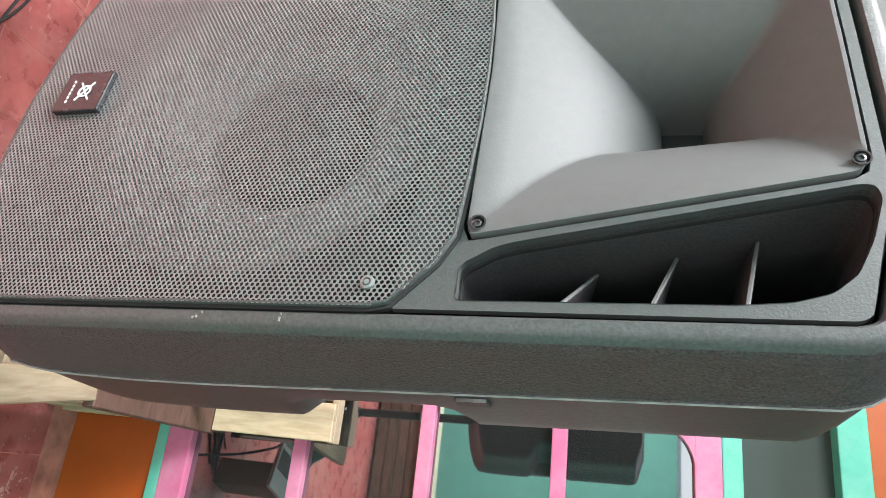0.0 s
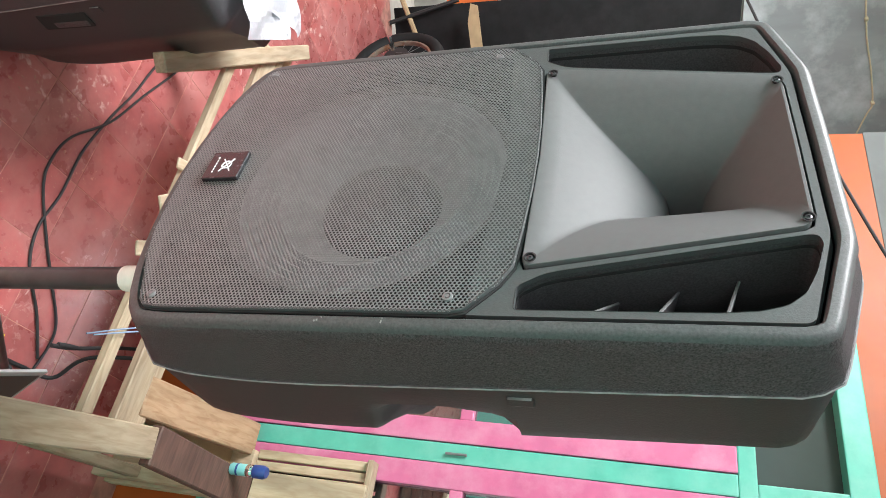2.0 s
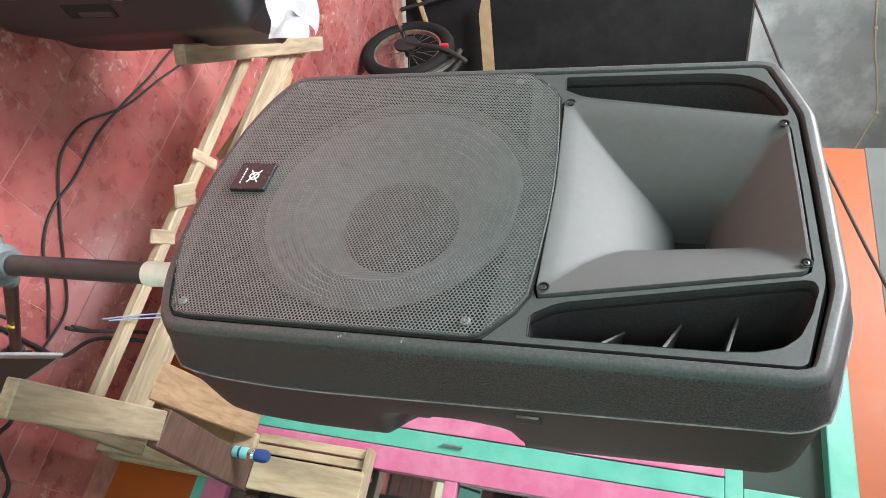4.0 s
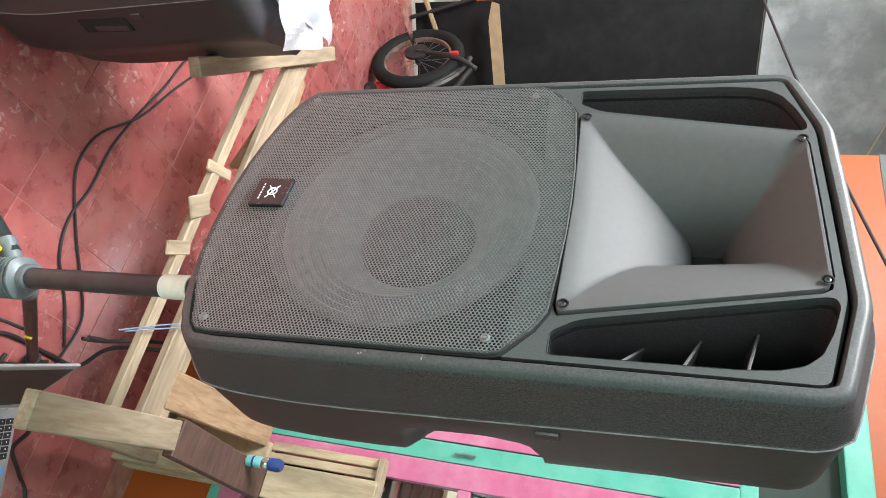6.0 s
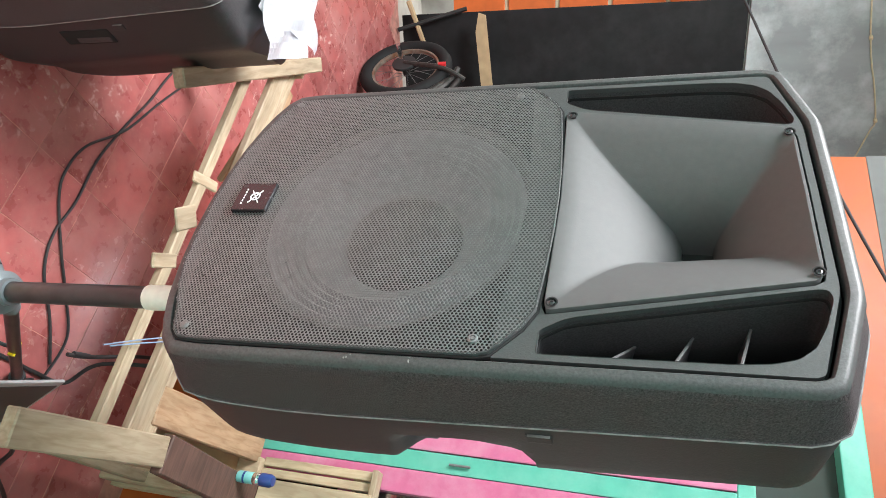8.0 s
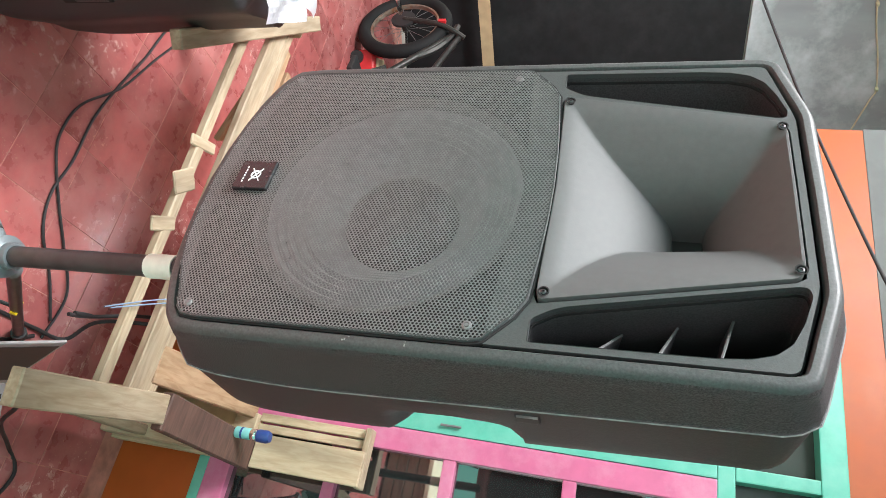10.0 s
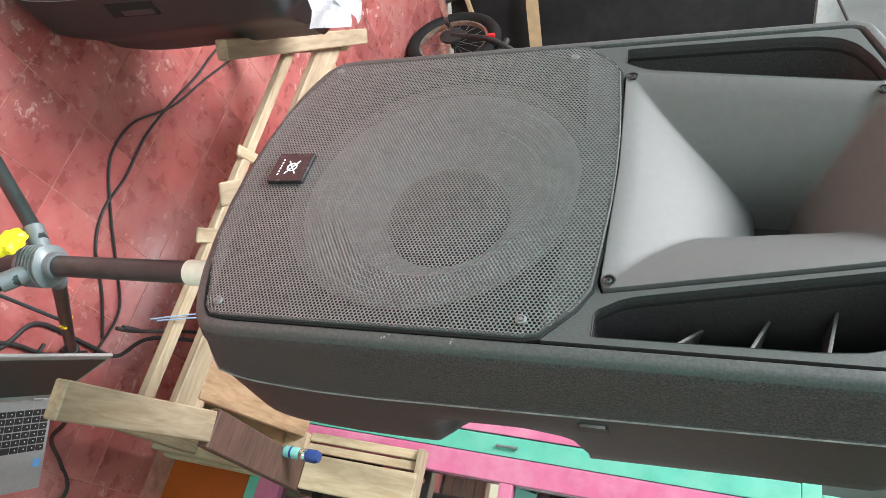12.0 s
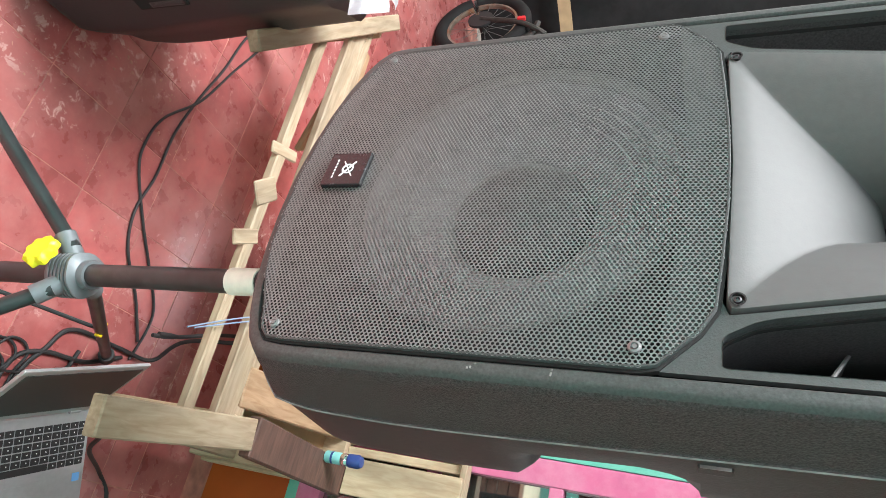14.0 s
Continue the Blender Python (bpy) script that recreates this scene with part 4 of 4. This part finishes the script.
h = 0.006
cable("cable", [(-1.28, 0.84, h), (-1.02, 0.745, h), (-0.864, 0.681, h), (-0.694, 0.612, h + 0.006), (-0.569, 0.531, h), (-0.473, 0.513, h), (-0.402, 0.533, h), (-0.29, 0.615, h), (-0.207, 0.686, h), (-0.10, 0.765, h), (0.03, 0.75, h)], 0.0037, "thin black cable curling over the red tiles")
cable("cable", [(-1.25, 0.76, h), (-1.0, 0.675, h), (-0.84, 0.645, h), (-0.701, 0.607, h + 0.002), (-0.561, 0.583, h), (-0.421, 0.586, h), (-0.308, 0.573, h), (-0.212, 0.604, h), (-0.12, 0.686, h), (-0.02, 0.753, h)], 0.0038, "black cable lying over the red tiles")
cable("cable", [(-0.05, 0.205, 0.945), (-0.06, 0.60, 0.56), (-0.085, 0.86, 0.33), (-0.05, 0.80, 0.12), (0.012, 0.80, 0.03), (0.015, 0.71, h), (0.022, 0.56, h), (0.086, 0.514, h), (0.155, 0.48, h), (0.258, 0.48, h), (0.33, 0.46, h)], 0.0055, "black speaker cable hanging from the case to the floor")
cable("cable", [(0.028, 0.50, 0.30), (0.01, 0.56, 0.30), (-0.048, 0.70, 0.31), (-0.075, 0.80, 0.36), (-0.03, 0.78, 0.42)], 0.0045, "thin black lead with a plug on it")
cable("cable", [(0.033, 0.724, h), (0.078, 0.627, h), (0.091, 0.518, h), (0.125, 0.456, h), (0.21, 0.441, h), (0.29, 0.45, h), (0.36, 0.43, h)], 0.0055, "black cable bunched beside the laptop")
cable("cable", [(0.25, 0.40, h), (0.20, 0.43, h), (0.146, 0.439, h), (0.12, 0.409, h), (0.091, 0.427, h), (0.089, 0.461, h), (0.112, 0.481, h), (0.15, 0.47, h), (0.23, 0.46, h), (0.30, 0.43, h)], 0.0032, "thin black cable with a loop")
cable("cable", [(0.110, 0.312, h), (0.152, 0.359, h), (0.164, 0.425, h), (0.121, 0.452, h + 0.004), (0.096, 0.428, h), (0.106, 0.385, h), (0.137, 0.388, h), (0.158, 0.441, h + 0.006), (0.136, 0.524, h)], 0.0030, "thin black cable looped beside the laptop")
cable("cable", [(0.060, 0.60, h), (0.115, 0.585, h), (0.150, 0.545, h), (0.20, 0.50, h), (0.30, 0.445, h)], 0.0050, "black cable in the tangle on the floor")
cable("cable", [(0.105, 0.70, h), (0.125, 0.62, h), (0.16, 0.56, h), (0.24, 0.52, h), (0.31, 0.49, h)], 0.0050, "black cable in the tangle on the floor")
cable("cable", [(0.212, 0.463, LZ - 0.006), (0.232, 0.520, LZ - 0.02), (0.266, 0.60, 0.16), (0.30, 0.80, 0.01), (0.36, 0.86, h), (0.45, 0.80, h), (0.52, 0.62, h)], 0.0050, "black cord running from the laptop to the floor")
single("cable_plug", tube([(0.020, 0.515, 0.30), (0.012, 0.548, 0.30), (0.006, 0.570, 0.301)], [0.0055, 0.0065, 0.0045], 10), M_RUBBER, "black plug joining two leads", "plug", smooth=True)
M_BLUEWIRE = material("pale_blue_wire", (0.20, 0.28, 0.40), 0.5, vary=0.1)
cable("wire_end", [(0.026, 0.419, 0.455), (-0.02, 0.50, 0.462), (-0.06, 0.58, 0.462), (-0.09, 0.66, 0.47)], 0.0016, "thin pale blue bare wire end", M_BLUEWIRE)
cable("wire_end", [(0.020, 0.440, 0.452), (-0.02, 0.515, 0.466), (-0.055, 0.59, 0.462), (-0.085, 0.66, 0.47)], 0.0016, "thin pale blue bare wire end", M_BLUEWIRE)
single("hanging_cable", tube([(-1.62, 0.9, 1.740), (-1.114, 0.9, 1.857), (-0.746, 0.9, 1.955), (-0.381, 0.9, 2.068), (0.10, 0.9, 2.24), (0.9, 0.9, 2.55), (1.8, 0.9, 2.99)], 0.0042, 8, smooth_path=5), M_RUBBER, "black cable strung across the room", "cable", smooth=True)
w = [front(-0.6, -0.006, 2.56), front(0.27, -0.006, 2.65), front(0.56, -0.006, 2.71), front(0.74, -0.006, 2.74), front(0.80, -0.006, 2.72), front(0.97, -0.006, 2.66)]
M_IVORY = material("ivory_wire", (0.62, 0.56, 0.36), 0.5, vary=0.1)
wire = single("wall_wire", tube(w, 0.0045, 6, smooth_path=4), M_IVORY, "ivory electric wire clipped along the grey wall", "wire", smooth=True)
for s in (0.30, 0.74):
    p = front(s, -0.009, 2.655 if s < 0.5 else 2.74)
    part("wire_clip", box(p.x - 0.012, p.x + 0.012, p.y - 0.006, p.y + 0.008, p.z - 0.008, p.z + 0.008, 0.002), M_IVORY, wire)

# ---- things on and by the bench ----
bottle = empty("small_bottle", pose(0.140, 1.03, ZT + 0.001), "small plastic bottle with a cyan label and navy cap", "bottle")
part("bottle_body", lathe([(0, 0), (0.014, 0.0), (0.0155, 0.003), (0.0155, 0.040), (0.014, 0.052)], 20), M_CYAN, bottle, "cyan labelled bottle body", True)
part("label_band", lathe([(0.0158, 0.018), (0.0158, 0.024)], 20), M_BLUE, bottle)
part("shoulder", lathe([(0.0145, 0.046), (0.016, 0.052), (0.016, 0.062), (0.013, 0.066)], 20), M_CHROME, bottle, smooth=True)
part("cap", lathe([(0.013, 0.064), (0.017, 0.068), (0.0175, 0.094), (0.013, 0.103), (0, 0.105)], 20), M_BLUE, bottle, "navy cap", True)


def sheet(name, m, w, d, droop, label, seed):
    """A creased sheet of paper; droop(x, y) gives how far it hangs."""
    b = bmesh.new()
    nx, ny = 14, 18
    rows = []
    for j in range(ny + 1):
        rows.append([b.verts.new((w * (i / nx - 0.5), d * (j / ny - 0.5), droop(w * (i / nx - 0.5), d * (j / ny - 0.5)) + 0.024 * noise.noise((i * 0.20 + seed, j * 0.16, 0)) + 0.010 * abs(((i + j * 0.5) % 11) - 5.5) / 5.5)) for i in range(nx + 1)])
    for j in range(ny):
        for i in range(nx):
            b.faces.new((rows[j][i], rows[j][i + 1], rows[j + 1][i + 1], rows[j + 1][i]))
    bmesh.ops.solidify(b, geom=b.faces[:], thickness=0.0004)
    return single(name, b, M_PAPER, label, "paper", m, "papers on the loudspeaker")


sheet("paper_sheet", pose(-0.755, 0.208, 0.716, 0, 0, 28), 0.21, 0.29, lambda x, y: -0.9 * max(0.0, y - 0.085) ** 1.3, "creased white paper sheet lying on the loudspeaker", 1)
sheet("paper_sheet", pose(-0.680, 0.236, 0.724, 0, 4, 48), 0.16, 0.24, lambda x, y: -1.1 * max(0.0, y - 0.05) ** 1.2, "folded white paper hanging over the edge", 5)

# ---- child's bicycle by the black door ----
def wheel(parent, m, r, tyre_r, spokes, tyre_mat, rim_mat):
    w = part("wheel", lathe([(0.0, -0.03), (0.018, -0.03), (0.02, 0.0), (0.018, 0.03), (0.0, 0.03)], 16, axis="y"), M_DARKMETAL, parent, m=m, smooth=True)
    part("tyre", tube([(((r - tyre_r)) * math.cos(a), 0, (r - tyre_r) * math.sin(a)) for a in (2 * math.pi * k / 48 for k in range(48))], tyre_r, 12, closed=True), tyre_mat, w, smooth=True)
    rr = r - 2 * tyre_r - 0.004
    part("rim", lathe([(rr + 0.008, -0.012), (rr - 0.004, -0.012), (rr - 0.007, 0.0), (rr - 0.004, 0.012), (rr + 0.008, 0.012)], 48, axis="y"), rim_mat, w, smooth=True)
    b = bmesh.new()
    for k in range(spokes):
        a = 2 * math.pi * k / spokes
        e = a + (0.35 if k % 2 else -0.35)
        tube([(0.017 * math.cos(e), 0.02 * (1 if k % 2 else -1), 0.017 * math.sin(e)), (rr * math.cos(a), 0, rr * math.sin(a))], 0.0012, 4, bm=b)
    part("spokes", b, M_STEEL, w)
    return w


M_DARKMETAL = material("dark_oily_metal", (0.05, 0.048, 0.045), 0.45, metal=0.6, vary=0.3)
M_RIM = material("rusty_rim", (0.33, 0.27, 0.22), 0.45, metal=0.6, vary=0.35, scale=20, second=(0.28, 0.10, 0.04), second_scale=14)
bike_yaw = -10
bike = empty("bicycle", pose(-2.150, 1.800, 0, 0, 0, bike_yaw), "black child's bicycle parked by the black door", "bicycle")
wheel(bike, pose(0, 0, 0.255), 0.255, 0.036, 20, M_TYRE, M_RIM)
part("sprocket", lathe([(0, -0.05), (0.065, -0.048), (0.065, -0.036), (0, -0.034)], 24, axis="y", at=(0, 0, 0.255)), M_RUBBER, bike)
wheel(bike, pose(0.82, 0, 0.255), 0.255, 0.036, 20, M_TYRE, M_RIM)
part("axle_peg", tube([(0.02, -0.17, 0.255), (0.02, -0.09, 0.255)], 0.013, 10), M_CHROME, bike, "chrome axle peg", True)
part("fork", tube([(0, -0.045, 0.255), (0.05, -0.05, 0.45), (0.08, -0.03, 0.54), (0.10, 0, 0.60)], 0.013, 8, smooth_path=4), M_DARKMETAL, bike, smooth=True)
part("down_tube", tube([(0.10, 0, 0.52), (0.42, 0, 0.24)], 0.018, 10), M_DARKMETAL, bike, smooth=True)
part("top_tube", tube([(0.10, 0, 0.57), (0.50, 0, 0.46)], 0.016, 10), M_DARKMETAL, bike, smooth=True)
part("seat_tube", tube([(0.42, 0, 0.24), (0.52, 0, 0.55)], 0.015, 10), M_DARKMETAL, bike, smooth=True)
part("chain_stay", tube([(0.42, 0.03, 0.28), (0.82, 0.05, 0.255)], 0.010, 8), M_DARKMETAL, bike)
part("crank", tube([(0.42, -0.06, 0.28), (0.50, -0.07, 0.16)], 0.012, 8), M_DARKMETAL, bike)
part("pedal", box(0.46, 0.56, -0.16, -0.07, 0.145, 0.17, 0.005), M_RUBBER, bike)
part("seat", box(0.44, 0.66, -0.06, 0.06, 0.55, 0.60, 0.02, 3), M_RUBBER, bike)
part("reflector", box(0.035, 0.055, -0.07, -0.05, 0.46, 0.50, 0.004), M_REDPLASTIC, bike, "red reflector")
part("mudguard", tube([(0.29 * math.cos(a), 0, 0.255 + 0.29 * math.sin(a)) for a in (radians(d) for d in range(20, 100, 10))], 0.016, 6), M_DARKMETAL, bike)
cart = empty("toy_cart", pose(-1.93, 1.90, 0, 0, 0, 35), "bright red plastic toy behind the bench", "toy")
part("body", box(-0.10, 0.10, -0.07, 0.07, 0.03, 0.13, 0.02, 3), M_REDPLASTIC, cart, smooth=True)
part("tray", box(-0.06, 0.06, -0.045, 0.045, 0.1305, 0.145, 0.004), M_IVORY, cart)
for x in (-0.06, 0.06):
    part("wheel", lathe([(0, -0.085), (0.035, -0.085), (0.035, -0.065), (0, -0.065)], 18, axis="y", at=(x, 0, 0.035)), M_RUBBER, cart)

# laths leaning on the black door
for s0, z0, s1, z1, wd, label in ((0.08, 0.565, 0.85, 0.62, 0.07, "rough brown board propped on the black door"),):
    a, b2 = front(s0, -0.15), front(s1, -0.15)
    lath = empty("board", Matrix.Translation((a.x, a.y, 0)), label, "board")
    bb = bmesh.new()
    d = b2 - a
    prof = [(0, z0 - wd * 0.25), (0.14, z0 - wd * 0.55), (1, z1 - wd * 0.55), (1, z1 + wd * 0.45), (0.02, z0 + wd * 0.35)]
    nrm = Vector((-d.y, d.x, 0)).normalized() * 0.012
    f1 = [bb.verts.new((d.x * t, d.y * t, z)) for t, z in prof]
    f2 = [bb.verts.new((d.x * t + nrm.x, d.y * t + nrm.y, z)) for t, z in prof]
    bb.faces.new(f1)
    bb.faces.new(f2[::-1])
    for i in range(5):
        bb.faces.new((f1[i - 1], f2[i - 1], f2[i], f1[i]))
    part("plank", bb, M_CARD, lath)
    part("prop", box(d.x * 0.8 - 0.015, d.x * 0.8 + 0.015, d.y * 0.8 + 0.018, d.y * 0.8 + 0.045, 0, 0.62, 0.003), M_CARD, lath)
for s0, z0, s1, z1, r, mat, label in ((0.156, 0.012, 0.051, 0.45, 0.013, M_RUBBER, "thin black bar leaning on the black door"),
                                      (-0.01, 0.09, 0.25, 0.17, 0.016, M_CARD, "short brown lath on the floor by the door")):
    p, q = front(s0, -0.06), front(s1, -0.035)
    single("lath", tube([(p.x, p.y, z0), (q.x, q.y, z1)], r, 6), mat, label, "lath")

# ---- across the street ----
OFF = 1.5
house = empty("neighbour_house", Matrix.Translation(front(0, OFF, -0.30)) @ Euler((0, 0, math.atan2(FY, FX))).to_matrix().to_4x4(), "orange and cream painted house across the lane", "house")


def hb(name, s0, s1, z0, z1, mat, depth=0.02, label="", parent=None, back=0.0):
    return part(name, box(s0, s1, -depth, back, z0 + 0.30, z1 + 0.30, 0.004, 1), mat, parent or house, label)


part("wall", box(-5.0, 4.0, 0.0005, 0.2, 0, 4.2), M_CREAM, house, "cream painted wall")
hb("plinth", -5.0, 4.0, -0.30, -0.02, M_CONCRETE, 0.03, "grey cement plinth")
for base in (-0.178, -0.95):
    z = -0.02
    for top in (0.405, 0.815, 1.225, 1.655, 2.07, 2.48, 2.90):
        hb("block", base, base + 0.34, z, top, M_HOUSEORANGE, 0.03)
        z = top + 0.035
hb("stripe", -0.315, -0.262, 0.22, 2.20, M_HOUSEORANGE, 0.012)
hb("stripe", -1.0, -0.316, 0.20, 0.26, M_HOUSEORANGE, 0.012)
win = hb("window", -0.545, -0.335, 0.36, 2.00, M_WHITE, 0.05, "narrow white framed window")
hb("pane", -0.49, -0.375, 0.48, 1.83, M_DARKGLASS, 0.054, "", win, -0.045)
hb("curtain", -0.485, -0.380, 0.98, 1.35, M_CURTAIN, 0.058, "teal cloth behind the glass", win, -0.0545)
hb("corner_post", -0.62, 0.0, 2.06, 2.12, M_CREAM, 0.05)
post = empty("drain_pipe", Matrix.Translation(front(-0.30, 1.15, -0.30)), "dark brown post and pipe by the lane", "post")
part("pipe", tube([(0, 0, 2.46), (-0.25, -0.28, 2.44), (-0.7, -0.8, 2.42)], 0.05, 8), M_BROWN, post)
part("upright", tube([(0.30, 0.36, 0), (0.30, 0.36, 2.9)], 0.03, 8), M_BROWN, post)

moto = empty("motorcycle", Matrix.Translation(front(-0.43, 0.98, -0.298)) @ Euler((0, 0, math.atan2(FY, FX))).to_matrix().to_4x4(), "black motorcycle parked in the lane", "motorcycle")
mw = wheel(moto, pose(0, 0, 0.275), 0.275, 0.023, 28, M_TYRE, M_ALLOY)
part("brake_disc", lathe([(0.045, -0.035), (0.092, -0.035), (0.092, -0.032), (0.045, -0.032)], 32, axis="y"), M_ALLOY, mw)
part("fork", tube([(0.0, -0.07, 0.275), (-0.16, -0.07, 0.85)], 0.022, 10), M_CHROME, moto, smooth=True)
part("front_mudguard", tube([(0.315 * math.cos(a), 0, 0.275 + 0.315 * math.sin(a)) for a in (radians(d) for d in range(30, 150, 10))], 0.045, 8), M_RUBBER, moto, smooth=True)
part("body", box(-1.15, -0.28, -0.10, 0.10, 0.45, 0.85, 0.06, 3), M_RUBBER, moto, smooth=True)
part("leg_shield", box(-0.32, -0.20, -0.14, 0.14, 0.35, 0.98, 0.03, 3), M_RUBBER, moto, smooth=True)
part("seat", box(-1.15, -0.50, -0.11, 0.11, 0.851, 0.93, 0.03, 3), M_RUBBER, moto, smooth=True)
wheel(moto, pose(-1.2, 0, 0.275), 0.275, 0.023, 28, M_TYRE, M_ALLOY)

# ---- things by the far wall, seen in the window panes ----
chest = empty("low_chest", pose(0, -1.75, 0), "low rough brown plank chest with a cream top", "chest")
for k in range(4):
    part("plank", box(-0.62 + 0.004 * k, 0.62 - 0.006 * (k % 2), -0.25, 0.25 + 0.003 * (k % 2), 0.02 + 0.075 * k, 0.091 + 0.075 * k, 0.003, 1), M_CHEST, chest)
part("lid", box(-0.64, 0.64, -0.265, 0.265, 0.3205, 0.352, 0.004), M_CREAM, chest, "cream painted lid")
for x in (-0.55, 0.55):
    part("foot", box(x - 0.03, x + 0.03, -0.2, 0.2, 0, 0.0195), M_CHEST, chest)
poster = empty("framed_poster", pose(0.74, -2.998, 1.34), "small orange framed poster on the teal wall", "poster")
part("frame", box(-0.17, 0.17, 0, 0.018, -0.22, 0.22, 0.003, 1), M_HOUSEORANGE, poster)
part("sheet", box(-0.145, 0.145, 0.0182, 0.0202, -0.195, 0.195), M_CREAM, poster, "cream printed sheet")
part("print", box(-0.10, 0.06, 0.0204, 0.0212, -0.13, 0.10), M_TEALWALL, poster, "teal printed panel")

# ---- worn patches and crumbs on the floor ----
bm = bmesh.new()
rng = random.Random(4)
spots = [(-0.496, 0.131, 0.05), (-0.535, 0.271, 0.06), (-0.603, 0.362, 0.05), (-0.608, 0.468, 0.07), (-0.661, 0.575, 0.06), (-0.462, 0.536, 0.06), (-0.216, 0.527, 0.03), (-0.736, 0.919, 0.03),
         (0.258, 1.077, 0.05), (0.337, 0.993, 0.03), (0.382, 1.064, 0.03), (0.447, 1.199, 0.03), (-0.45, 0.20, 0.05), (-0.52, 0.62, 0.06), (-0.34, 0.42, 0.04)]
for sx, sy, sr in spots:
    for k in range(int(60 * sr / 0.05)):
        x, y = sx + rng.gauss(0, sr * 0.6), sy + rng.gauss(0, sr * 0.6)
        r = rng.uniform(0.003, 0.007) if rng.random() < 0.10 else rng.uniform(0.0005, 0.0024)
        n = rng.randint(7, 11)
        el = rng.uniform(0.25, 0.75)
        th = rng.uniform(0, 3.14)
        ring_v = []
        for q in range(n):
            a = 2 * math.pi * q / n
            u, v = r * math.cos(a) * rng.uniform(0.5, 1.3), r * el * math.sin(a) * rng.uniform(0.5, 1.3)
            ring_v.append(bm.verts.new((x + u * math.cos(th) - v * math.sin(th), y + u * math.sin(th) + v * math.cos(th), 0.0013)))
        c = bm.verts.new((x, y, 0.0018))
        for q in range(n):
            bm.faces.new((ring_v[q], ring_v[(q + 1) % n], c))
single("floor_flakes", bm, M_FLAKE, "pale flaked cement and paint crumbs on the tiles", "flakes", kind="stuff")

# ---- the floor's tiles ----
def tile_mesh():
    b = box(-0.0987, 0.0987, -0.0987, 0.0987, -0.008, 0.0, 0.0006, 1)
    me = bpy.data.meshes.new("tile")
    b.to_mesh(me)
    b.free()
    me.materials.append(M_TILE)
    return me


TILE = tile_mesh()
rest = []
for i in range(-30, 11):
    for j in range(-16, 20):
        x, y = 0.225 + 0.2 * i, 0.12 + 0.2 * j
        if y > 0.84:
            y += 0.115
        s = (x - F0.x) * FY - (y - F0.y) * FX
        if s < 0.12 or (x > CORNER - 0.1 and y > WY - 0.09) or y < -2.9 or x > 2.1:
            continue
        if -3.3 < x < 0.75 and -0.2 < y < 2.3:
            t = new("tile", TILE)
            t.parent = floor
            t.matrix_basis = pose(x, y, random.uniform(-0.0003, 0.0003), random.uniform(-0.05, 0.05), random.uniform(-0.05, 0.05), random.choice((0, 90, 180, 270)))
        else:
            rest.append((x, y))
vs, fs = [], []
for x, y in rest:
    k = len(vs)
    vs += [(x - 0.098, y - 0.098, 0), (x + 0.098, y - 0.098, 0), (x + 0.098, y + 0.098, 0), (x - 0.098, y + 0.098, 0)]
    vs += [(a, b, -0.006) for a, b, _ in vs[k:k + 4]]
    fs += [(k, k + 1, k + 2, k + 3)] + [(k + q, k + 4 + q, k + 4 + (q + 1) % 4, k + (q + 1) % 4) for q in range(4)]
me = bpy.data.meshes.new("far_tiles")
me.from_pydata(vs, [], fs)
me.materials.append(M_TILE)
far = new("far_tiles", me)
far.parent = floor
tagged(far, kind="stuff")
for k in range(10):
    x = 0.225 + 0.2 * (k - 7)
    part("tile", box(-0.098, 0.098, -0.055, 0.055, -0.008, 0.0, 0.0006, 1), M_TILE, floor, m=pose(x, 0.8775, 0))
